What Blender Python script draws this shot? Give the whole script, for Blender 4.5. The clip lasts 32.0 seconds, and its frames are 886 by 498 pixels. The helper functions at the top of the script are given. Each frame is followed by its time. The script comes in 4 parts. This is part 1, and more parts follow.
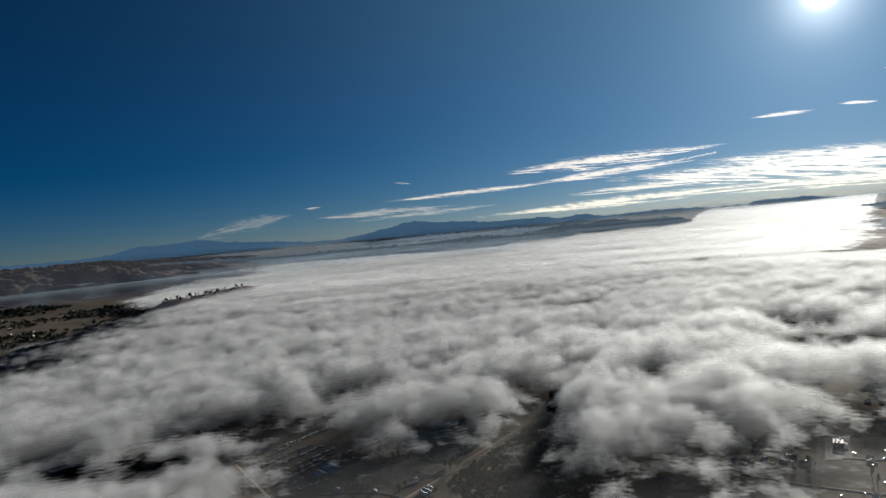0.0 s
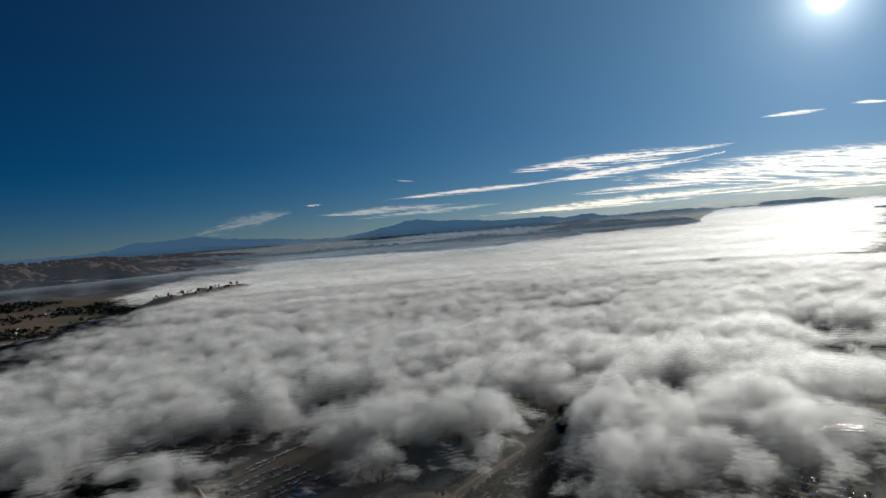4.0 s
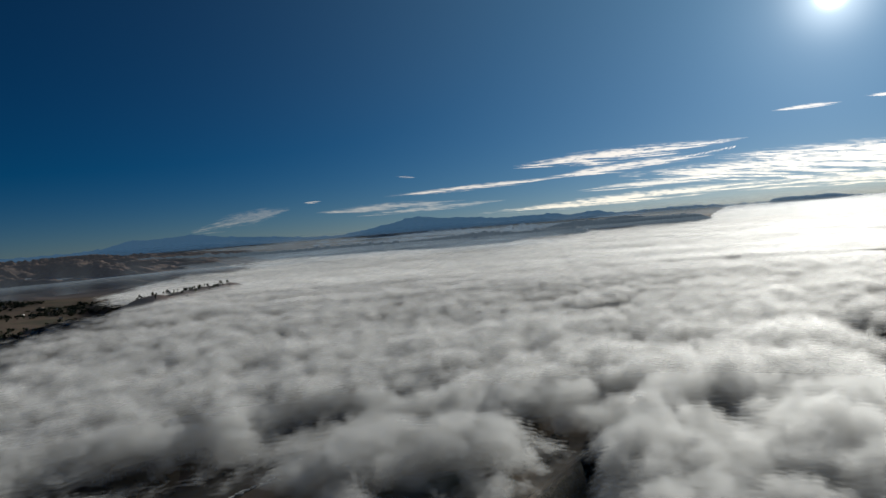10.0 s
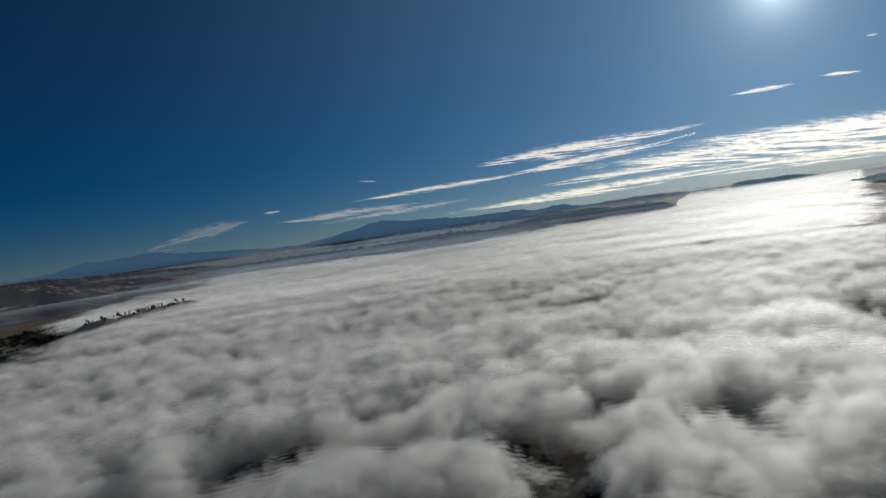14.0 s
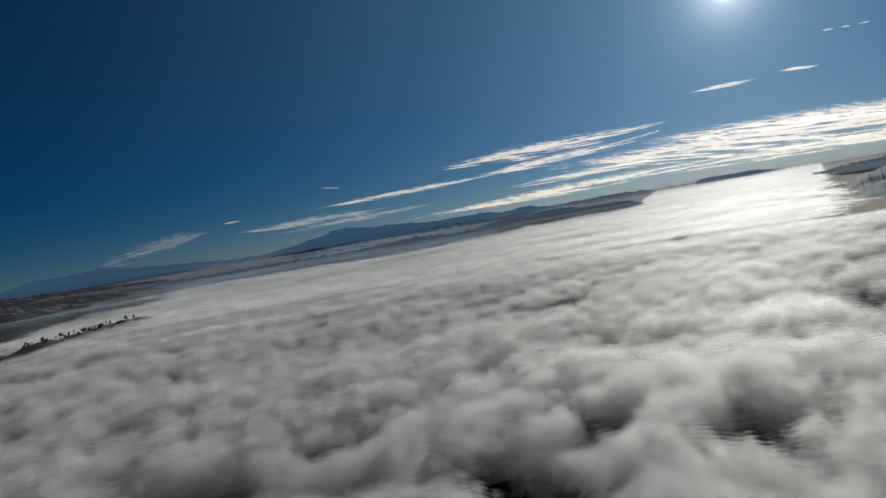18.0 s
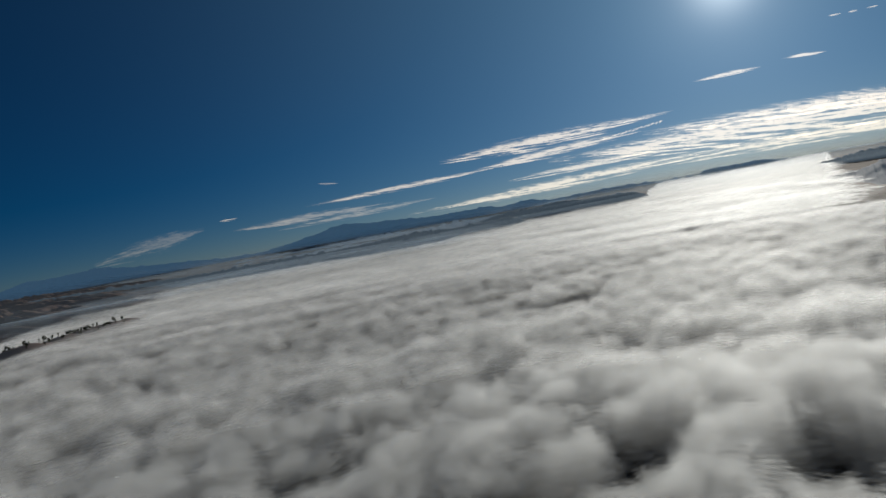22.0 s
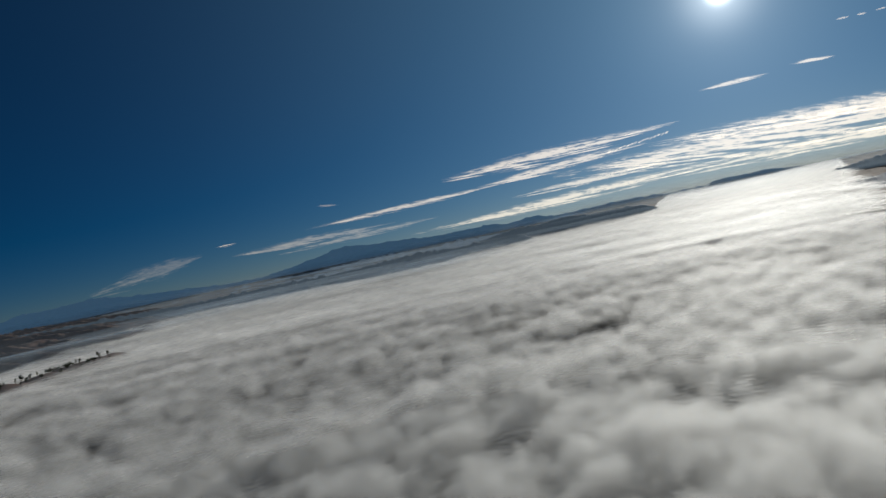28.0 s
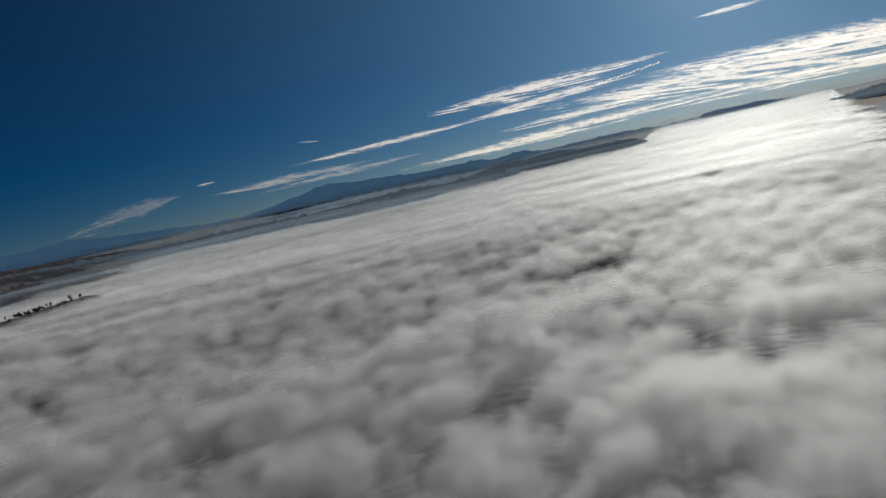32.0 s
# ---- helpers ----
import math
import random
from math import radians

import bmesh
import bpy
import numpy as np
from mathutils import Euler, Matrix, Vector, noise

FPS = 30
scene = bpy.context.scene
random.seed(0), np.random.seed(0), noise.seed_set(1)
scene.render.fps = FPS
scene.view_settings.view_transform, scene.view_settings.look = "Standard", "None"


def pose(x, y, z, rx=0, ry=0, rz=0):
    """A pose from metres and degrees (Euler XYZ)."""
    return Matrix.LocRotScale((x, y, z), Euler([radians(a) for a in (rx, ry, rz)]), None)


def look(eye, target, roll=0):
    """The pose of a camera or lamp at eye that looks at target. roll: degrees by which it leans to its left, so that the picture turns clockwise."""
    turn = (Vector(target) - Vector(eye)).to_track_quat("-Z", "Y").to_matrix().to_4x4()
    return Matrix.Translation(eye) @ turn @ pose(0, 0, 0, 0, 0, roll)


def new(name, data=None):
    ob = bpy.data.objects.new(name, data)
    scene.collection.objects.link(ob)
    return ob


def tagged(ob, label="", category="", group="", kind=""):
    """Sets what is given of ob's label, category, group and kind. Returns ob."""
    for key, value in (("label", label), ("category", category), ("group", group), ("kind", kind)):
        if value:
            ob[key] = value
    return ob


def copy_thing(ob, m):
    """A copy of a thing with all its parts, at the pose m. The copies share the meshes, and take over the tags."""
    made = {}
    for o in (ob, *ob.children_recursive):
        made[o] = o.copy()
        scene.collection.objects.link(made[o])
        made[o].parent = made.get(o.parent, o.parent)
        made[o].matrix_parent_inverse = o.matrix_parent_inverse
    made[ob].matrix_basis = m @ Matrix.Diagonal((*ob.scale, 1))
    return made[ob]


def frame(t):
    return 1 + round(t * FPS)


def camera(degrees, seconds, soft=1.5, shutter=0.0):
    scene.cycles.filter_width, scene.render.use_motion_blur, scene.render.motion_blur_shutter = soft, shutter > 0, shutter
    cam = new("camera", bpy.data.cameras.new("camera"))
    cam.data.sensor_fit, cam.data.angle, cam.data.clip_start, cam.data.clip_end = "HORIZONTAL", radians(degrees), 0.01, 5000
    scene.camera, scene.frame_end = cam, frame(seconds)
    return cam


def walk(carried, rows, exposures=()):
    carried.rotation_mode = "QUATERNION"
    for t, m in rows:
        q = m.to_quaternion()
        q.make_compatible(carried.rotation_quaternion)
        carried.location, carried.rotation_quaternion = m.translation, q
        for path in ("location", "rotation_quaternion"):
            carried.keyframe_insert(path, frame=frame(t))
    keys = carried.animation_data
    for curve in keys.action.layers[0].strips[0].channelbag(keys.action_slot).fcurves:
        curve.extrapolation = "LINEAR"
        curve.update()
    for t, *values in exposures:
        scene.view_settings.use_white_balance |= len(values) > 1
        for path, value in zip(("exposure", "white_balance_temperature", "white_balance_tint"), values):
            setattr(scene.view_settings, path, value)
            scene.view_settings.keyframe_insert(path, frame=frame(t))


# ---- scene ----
cam = camera(66.3, 32.0)
# seconds, place in metres, turn in degrees
PATH = [
    (0, 0.00, 0.00, 200.00, 88.168, 5.112, -0.164),
    (0.5, 0.86, 9.89, 199.02, 88.165, 4.881, -0.010),
    (1, 1.73, 19.78, 198.03, 88.165, 4.663, 0.003),
    (1.5, 2.58, 29.69, 197.04, 88.161, 4.576, 0.056),
    (2, 3.42, 39.63, 196.05, 88.166, 4.498, 0.141),
    (2.5, 4.23, 49.62, 195.05, 88.144, 4.518, 0.125),
    (3, 5.00, 59.68, 194.05, 88.149, 4.610, 0.137),
    (3.5, 5.75, 69.81, 193.07, 88.166, 4.603, 0.137),
    (5.5, 8.30, 111.56, 189.54, 88.148, 4.683, 0.226),
    (6, 8.87, 121.81, 188.70, 88.139, 4.740, 0.236),
    (6.5, 9.42, 132.00, 187.85, 88.133, 4.734, 0.309),
    (7, 9.93, 142.14, 186.99, 88.121, 4.698, 0.318),
    (7.5, 10.42, 152.21, 186.11, 88.128, 4.678, 0.332),
    (8, 10.86, 162.23, 185.22, 88.104, 4.706, 0.344),
    (8.5, 11.27, 172.20, 184.32, 88.107, 4.655, 0.336),
    (9, 11.63, 182.13, 183.41, 88.123, 4.690, 0.371),
    (9.5, 11.98, 192.03, 182.52, 88.108, 4.622, 0.413),
    (10, 12.31, 201.91, 181.65, 88.090, 4.640, 0.416),
    (10.5, 12.64, 211.77, 180.81, 88.080, 4.718, 0.436),
    (11, 12.98, 221.62, 180.01, 88.089, 4.636, 0.492),
    (11.5, 13.34, 231.48, 179.25, 88.061, 4.692, 0.484),
    (12, 13.74, 241.35, 178.52, 88.038, 4.779, 0.490),
    (12.5, 14.20, 251.25, 177.82, 88.039, 5.522, -0.198),
    (13, 14.75, 261.18, 177.10, 88.032, 6.529, -1.118),
    (13.5, 15.41, 271.14, 176.36, 88.052, 7.241, -1.836),
    (14, 16.19, 281.13, 175.58, 88.010, 7.919, -2.491),
    (14.5, 17.08, 291.15, 174.74, 88.004, 8.582, -3.117),
    (15, 18.08, 301.18, 173.85, 87.994, 9.317, -4.004),
    (15.5, 19.16, 311.25, 172.93, 88.021, 9.526, -4.601),
    (17.5, 24.31, 352.04, 168.79, 88.073, 9.720, -5.304),
    (18, 25.50, 362.18, 167.70, 88.070, 9.600, -5.340),
    (18.5, 26.65, 372.29, 166.61, 88.061, 9.567, -5.349),
    (19, 27.79, 382.38, 165.50, 88.081, 9.670, -5.518),
    (19.5, 28.92, 392.43, 164.39, 87.772, 10.337, -5.765),
    (20, 30.05, 402.46, 163.32, 87.548, 10.179, -5.666),
    (20.5, 31.19, 412.46, 162.30, 87.549, 10.010, -5.268),
    (21, 32.36, 422.44, 161.37, 87.528, 10.403, -5.223),
    (21.5, 33.56, 432.40, 160.56, 87.525, 10.562, -5.327),
    (22, 34.79, 442.33, 159.91, 87.753, 10.309, -5.283),
    (22.5, 36.04, 452.24, 159.42, 88.681, 9.678, -4.884),
    (23, 37.31, 462.11, 159.08, 89.216, 9.534, -4.745),
    (23.5, 38.59, 471.93, 158.88, 89.350, 10.036, -4.803),
    (24, 39.87, 481.71, 158.79, 89.428, 10.161, -4.890),
    (24.5, 41.16, 491.42, 158.77, 89.446, 10.078, -4.788),
    (25, 42.43, 501.09, 158.81, 89.455, 9.731, -4.162),
    (25.5, 43.69, 510.72, 158.89, 89.447, 10.092, -4.352),
    (27.5, 48.38, 548.23, 159.91, 89.417, 11.517, -4.902),
    (28, 49.42, 557.32, 159.81, 89.461, 11.884, -4.907),
    (28.5, 50.45, 566.35, 159.60, 89.485, 11.934, -4.905),
    (29, 51.44, 575.30, 159.19, 89.157, 12.582, -5.563),
    (29.5, 52.41, 584.15, 158.54, 88.016, 13.301, -6.097),
    (30, 53.37, 592.90, 157.65, 86.338, 13.422, -6.236),
    (30.5, 54.33, 601.57, 156.57, 85.719, 12.971, -6.119),
    (31, 55.29, 610.18, 155.37, 85.453, 12.446, -5.865),
    (31.5, 56.26, 618.75, 154.07, 84.172, 12.261, -6.323),
    (32, 57.23, 627.29, 152.74, 83.950, 12.391, -6.110),
]
walk(cam, [(r[0], pose(*r[1:])) for r in PATH], [(0, 0.3), (12, 0.2), (16, -0.08), (25, -0.08), (32, -0.1)])
scene.cycles.transparent_max_bounces = 24

# ---- world and sun ----
SUN_AZ, SUN_EL = radians(30.2), radians(14.2)
SUN_WAY = Vector((math.sin(SUN_AZ) * math.cos(SUN_EL), math.cos(SUN_AZ) * math.cos(SUN_EL), math.sin(SUN_EL)))
world = bpy.data.worlds.new("world")
scene.world = world
world.use_nodes = True
wn, wl = world.node_tree.nodes, world.node_tree.links
wn.clear()
sky = wn.new("ShaderNodeTexSky")
sky.sky_type = "NISHITA"
sky.sun_disc = False
sky.sun_elevation, sky.sun_rotation = SUN_EL, SUN_AZ
sky.altitude, sky.air_density, sky.dust_density, sky.ozone_density = 2500, 0.7, 0.7, 4.0
tint = wn.new("ShaderNodeHueSaturation")
tint.inputs["Saturation"].default_value, tint.inputs["Value"].default_value = 1.32, 0.38
bg = wn.new("ShaderNodeBackground")
bg.inputs["Strength"].default_value = 0.05
out = wn.new("ShaderNodeOutputWorld")
wl.new(sky.outputs[0], tint.inputs["Color"])
wl.new(tint.outputs[0], bg.inputs[0])
# the bright ring of sky round the sun
at, along, glare = wn.new("ShaderNodeTexCoord"), wn.new("ShaderNodeVectorMath"), wn.new("ShaderNodeBackground")
along.operation = "DOT_PRODUCT"
along.inputs[1].default_value = SUN_WAY
wl.new(at.outputs["Generated"], along.inputs[0])
total = None
for power, strength in ((60, 0.08), (8, 0.14), (2.5, 0.025)):
    lift, scaled = wn.new("ShaderNodeMath"), wn.new("ShaderNodeMath")
    lift.operation, scaled.operation = "POWER", "MULTIPLY_ADD"
    floor_at_zero = wn.new("ShaderNodeMath")
    floor_at_zero.operation, floor_at_zero.inputs[1].default_value = "MAXIMUM", 0.0
    wl.new(along.outputs["Value"], floor_at_zero.inputs[0])
    wl.new(floor_at_zero.outputs[0], lift.inputs[0])
    lift.inputs[1].default_value, scaled.inputs[1].default_value, scaled.inputs[2].default_value = power, strength, 0.0
    wl.new(lift.outputs[0], scaled.inputs[0])
    if total:
        wl.new(total, scaled.inputs[2])
    total = scaled.outputs[0]
glare.inputs["Color"].default_value = (0.38, 0.74, 1.0, 1)
wl.new(total, glare.inputs["Strength"])
# the sun's own disc, white and too bright to look at
near_sun = []
for power, strength in ((16000, 6.0), (1300, 0.55), (250, 0.12)):
    lift, disc = wn.new("ShaderNodeMath"), wn.new("ShaderNodeMath")
    lift.operation, disc.operation = "POWER", "MULTIPLY"
    wl.new(floor_at_zero.outputs[0], lift.inputs[0])
    wl.new(lift.outputs[0], disc.inputs[0])
    lift.inputs[1].default_value, disc.inputs[1].default_value = power, strength
    if near_sun:
        disc.operation = "MULTIPLY_ADD"
        wl.new(near_sun[-1], disc.inputs[2])
    near_sun.append(disc.outputs[0])
core = wn.new("ShaderNodeBackground")
core.inputs["Color"].default_value = (0.9, 0.97, 1.0, 1)
wl.new(near_sun[-1], core.inputs["Strength"])
both, whole = wn.new("ShaderNodeAddShader"), wn.new("ShaderNodeAddShader")
wl.new(bg.outputs[0], both.inputs[0])
wl.new(glare.outputs[0], both.inputs[1])
wl.new(both.outputs[0], whole.inputs[0])
wl.new(core.outputs[0], whole.inputs[1])
wl.new(whole.outputs[0], out.inputs[0])

sun_lamp = new("sun_light", bpy.data.lights.new("sun_light", "SUN"))
sun_lamp.data.energy, sun_lamp.data.angle, sun_lamp.data.color = 5.0, radians(0.6), (1.0, 0.955, 0.88)
sun_lamp.matrix_world = look((0, 0, 900), Vector((0, 0, 900)) - SUN_WAY)

# ---- tools ----
HUB = np.array((30.0, 320.0, 178.0))  # the middle of the flight
NEAR, REACH = 1800.0, 4600.0


def draw_in(x, y, z):
    """Brings far country within reach, along the lines of sight from the middle of the flight."""
    x, y, z = np.asarray(x, float) - HUB[0], np.asarray(y, float) - HUB[1], np.asarray(z, float) - HUB[2]
    d = np.maximum(np.hypot(x, y), 1e-6)
    reach = REACH / np.clip(y / d, 0.75, 1.0)
    u = np.maximum(d - NEAR, 0) / (reach - NEAR)
    s = np.where(d > NEAR, (NEAR + (reach - NEAR) * u / (1 + u)) / d, 1.0)
    return x * s + HUB[0], y * s + HUB[1], z * s + HUB[2]


def perlin(x, y, seed=0):
    """Gradient noise, about -0.7 to 0.7."""
    x, y = np.asarray(x, float), np.asarray(y, float)
    i, j = np.floor(x).astype(np.int64), np.floor(y).astype(np.int64)
    fx, fy = x - i, y - j

    def corner(a, b):
        n = (a * 374761393 + b * 668265263 + seed * 974634777) & 0x7FFFFFFF
        n = ((n ^ (n >> 13)) * 1274126177) & 0x7FFFFFFF
        g = ((n ^ (n >> 16)) & 1023) * (2 * np.pi / 1024)
        return np.cos(g) * (x - a) + np.sin(g) * (y - b)

    u, v = fx ** 3 * (fx * (fx * 6 - 15) + 10), fy ** 3 * (fy * (fy * 6 - 15) + 10)
    low = corner(i, j) * (1 - u) + corner(i + 1, j) * u
    high = corner(i, j + 1) * (1 - u) + corner(i + 1, j + 1) * u
    return low * (1 - v) + high * v


def fbm(x, y, octaves=4, seed=0, gain=0.5):
    total, amp = 0.0, 1.0
    for k in range(octaves):
        total = total + amp * perlin(x * 2 ** k + 17.3 * k, y * 2 ** k - 9.1 * k, seed + k)
        amp *= gain
    return total


def step(a, b, v):
    t = np.clip((np.asarray(v, float) - a) / (b - a), 0, 1)
    return t * t * (3 - 2 * t)


def sheet(name, x, y, z, material, smooth=True, **values):
    """A grid of places as one mesh, with float values by vertex."""
    n, m = x.shape
    me = bpy.data.meshes.new(name)
    k = np.arange(n * m).reshape(n, m)
    quads = np.stack([k[:-1, :-1], k[:-1, 1:], k[1:, 1:], k[1:, :-1]], -1).reshape(-1, 4)
    keep = values.pop("keep", None)
    if keep is not None:
        quads = quads[keep.ravel()[quads].any(1)]
    me.vertices.add(n * m)
    me.vertices.foreach_set("co", np.stack([x, y, z], -1).astype(np.float32).ravel())
    me.loops.add(len(quads) * 4)
    me.loops.foreach_set("vertex_index", quads.ravel().astype(np.int32))
    me.polygons.add(len(quads))
    me.polygons.foreach_set("loop_start", np.arange(0, len(quads) * 4, 4, dtype=np.int32))
    me.polygons.foreach_set("use_smooth", np.full(len(quads), smooth))
    me.update(calc_edges=True)
    for key, v in values.items():
        me.attributes.new(key, "FLOAT", "POINT").data.foreach_set("value", v.astype(np.float32).ravel())
    me.materials.append(material)
    return new(name, me)


def shader(name):
    m = bpy.data.materials.new(name)
    m.use_nodes = True
    m.node_tree.nodes.clear()
    n, l = m.node_tree.nodes, m.node_tree.links
    return m, n, l, n.new("ShaderNodeOutputMaterial")


def noise_node(n, l, scale, detail=4, rough=0.55, stretch=(1, 1, 1), space="Object"):
    at, mp, tex = n.new("ShaderNodeTexCoord"), n.new("ShaderNodeMapping"), n.new("ShaderNodeTexNoise")
    mp.inputs["Scale"].default_value = stretch
    tex.inputs["Scale"].default_value, tex.inputs["Detail"].default_value, tex.inputs["Roughness"].default_value = scale, detail, rough
    l.new(at.outputs[space], mp.inputs[0])
    l.new(mp.outputs[0], tex.inputs["Vector"])
    return tex


def ramp(n, l, source, stops):
    r = n.new("ShaderNodeValToRGB")
    while len(r.color_ramp.elements) < len(stops):
        r.color_ramp.elements.new(0.5)
    for e, (at, c) in zip(r.color_ramp.elements, stops):
        e.position, e.color = at, (*c, 1) if len(c) == 3 else c
    l.new(source, r.inputs[0])
    return r


def mix(n, l, a, b, f, kind="MIX"):
    m = n.new("ShaderNodeMix")
    m.data_type, m.blend_type = "RGBA", kind
    for sock, v in ((m.inputs["Factor"], f), (m.inputs["A"], a), (m.inputs["B"], b)):
        if isinstance(v, (int, float)):
            sock.default_value = v
        elif isinstance(v, tuple):
            sock.default_value = (*v, 1)
        else:
            l.new(v, sock)
    return m.outputs["Result"]


def maths(n, l, op, a, b=0.0, clamp=False):
    m = n.new("ShaderNodeMath")
    m.operation, m.use_clamp = op, clamp
    for sock, v in zip(m.inputs, (a, b)):
        if isinstance(v, (int, float)):
            sock.default_value = v
        else:
            l.new(v, sock)
    return m.outputs[0]


def value(n, key):
    a = n.new("ShaderNodeAttribute")
    a.attribute_name = key
    return a.outputs["Fac"]


def plain(name, colour, rough=0.8, metal=0.0, scale=0.5, spread=0.25, second=6.0, bump=0.0):
    """A surface of one colour with stains at two scales."""
    m, n, l, o = shader(name)
    b = n.new("ShaderNodeBsdfPrincipled")
    big, small = noise_node(n, l, scale, 3), noise_node(n, l, scale * second, 5)
    dark, light = tuple(c * (1 - spread) for c in colour), tuple(min(1, c * (1 + spread)) for c in colour)
    c1 = ramp(n, l, big.outputs["Fac"], [(0.3, dark), (0.7, light)]).outputs[0]
    l.new(mix(n, l, c1, small.outputs["Color"], 0.18, "OVERLAY"), b.inputs["Base Color"])
    b.inputs["Roughness"].default_value, b.inputs["Metallic"].default_value = rough, metal
    b.inputs["Specular IOR Level"].default_value = 0.08 if rough > 0.84 else 0.4
    if bump:
        bp = n.new("ShaderNodeBump")
        bp.inputs["Strength"].default_value, bp.inputs["Distance"].default_value = 0.6, bump
        l.new(small.outputs["Fac"], bp.inputs["Height"])
        l.new(bp.outputs[0], b.inputs["Normal"])
    l.new(b.outputs[0], o.inputs[0])
    return m


def part(name, bm, material, parent, label=""):
    """Links a bmesh as one mesh under a thing or a part."""
    me = bpy.data.meshes.new(name)
    bm.to_mesh(me)
    bm.free()
    me.materials.append(material)
    ob = new(name, me)
    ob.parent = parent
    return tagged(ob, label)

# ---- fog ----
def fog_material(name, tint_colour, gloss, share_back):
    """Fog: a sheet that is as dense as the bank is deep there, torn at its edge."""
    m, n, l, o = shader(name)
    d, t, g, clear = (n.new("ShaderNodeBsdf" + k) for k in ("Diffuse", "Translucent", "Glossy", "Transparent"))
    for b, share in ((d, share_back), (t, 0.75), (g, 1.08)):
        b.inputs["Color"].default_value = (*(c * share for c in tint_colour), 1)
    g.inputs["Roughness"].default_value = 0.85
    m1, m2, m3 = (n.new("ShaderNodeMixShader") for _ in range(3))
    m1.inputs[0].default_value = 0.5
    geo = n.new("ShaderNodeNewGeometry")
    blend, unit = n.new("ShaderNodeVectorMath"), n.new("ShaderNodeVectorMath")
    blend.operation, unit.operation = "ADD", "NORMALIZE"
    blend.inputs[1].default_value = (0, 0, 1.4)
    l.new(geo.outputs["Normal"], blend.inputs[0])
    l.new(blend.outputs[0], unit.inputs[0])
    for b in (d, t, g):
        l.new(unit.outputs[0], b.inputs["Normal"])
    l.new(d.outputs[0], m1.inputs[1])
    l.new(t.outputs[0], m1.inputs[2])
    rim = n.new("ShaderNodeLayerWeight")
    rim.inputs["Blend"].default_value = 0.5
    l.new(unit.outputs[0], rim.inputs["Normal"])
    l.new(maths(n, l, "MULTIPLY", maths(n, l, "POWER", rim.outputs["Facing"], 1.6), gloss), m2.inputs[0])
    l.new(m1.outputs[0], m2.inputs[1])
    l.new(g.outputs[0], m2.inputs[2])
    solid = m2.outputs[0]
    # round puffs, torn by finer wisps
    puff, fine, wisp = n.new("ShaderNodeTexVoronoi"), noise_node(n, l, 0.11, 6, 0.65), noise_node(n, l, 0.017, 3)
    bend, shove, push = noise_node(n, l, 0.035, 3, 0.6), n.new("ShaderNodeVectorMath"), n.new("ShaderNodeVectorMath")
    shove.operation, push.operation = "MULTIPLY_ADD", "ADD"
    shove.inputs[1].default_value, shove.inputs[2].default_value = (34, 34, 34), (-17, -17, -17)
    l.new(bend.outputs["Color"], shove.inputs[0])
    l.new(shove.outputs[0], push.inputs[0])
    l.new(geo.outputs["Position"], push.inputs[1])
    l.new(push.outputs[0], puff.inputs["Vector"])
    puff.inputs["Scale"].default_value, puff.inputs["Detail"].default_value, puff.inputs["Roughness"].default_value = 0.03, 2.0, 0.5
    lumps = maths(n, l, "MULTIPLY", maths(n, l, "SUBTRACT", 0.66, puff.outputs["Distance"]), 26.0)
    lumps = maths(n, l, "ADD", lumps, maths(n, l, "MULTIPLY", maths(n, l, "SUBTRACT", fine.outputs["Fac"], 0.5), 29.0))
    lumps = maths(n, l, "ADD", lumps, maths(n, l, "MULTIPLY", maths(n, l, "SUBTRACT", wisp.outputs["Fac"], 0.5), 26.0))
    deep = maths(n, l, "ADD", value(n, "depth"), maths(n, l, "MULTIPLY", lumps, value(n, "ruffle")))
    dense = n.new("ShaderNodeMapRange")
    dense.interpolation_type = "SMOOTHSTEP"
    dense.inputs["From Min"].default_value, dense.inputs["From Max"].default_value = -7.0, 15.0
    l.new(deep, dense.inputs["Value"])
    a = maths(n, l, "MULTIPLY", dense.outputs[0], value(n, "veil"), True)
    l.new(a, m3.inputs[0])
    l.new(clear.outputs[0], m3.inputs[1])
    l.new(solid, m3.inputs[2])
    l.new(m3.outputs[0], o.inputs[0])
    return m


fog_white = fog_material("fog_white", (0.86, 0.88, 0.875), 1.0, 0.42)
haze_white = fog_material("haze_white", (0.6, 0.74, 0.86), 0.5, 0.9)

FOG_FLOOR = 14.0
# openings in the fog: place, half width, half length, turn in degrees, depth
GAPS = [
    (-35, 440, 150, 95, 0, 1.0), (-35, 525, 85, 50, 0, 0.95), (62, 605, 34, 72, -22, 1.0), (-135, 585, 58, 72, 25, 0.9), (-107, 752, 40, 34, 0, 0.95), (76, 700, 30, 38, -20, 0.8),
    (-14, 605, 34, 40, 0, 0.8), (-310, 555, 150, 62, -14, 0.58), (-205, 662, 100, 40, 10, 0.72), (135, 748, 22, 36, -20, 0.5), (202, 685, 36, 36, 0, 0.42),
    (205, 450, 125, 70, 0, 0.62), (290, 455, 60, 85, -10, 0.72), (345, 590, 60, 75, 20, 0.65), (440, 800, 75, 75, 20, 0.78), (488, 945, 45, 65, 10, 0.78),
    (290, 890, 24, 42, 0, 0.2), (-20, 735, 42, 22, 0, 0.4), (-31, 815, 30, 24, 0, 0.35),
]


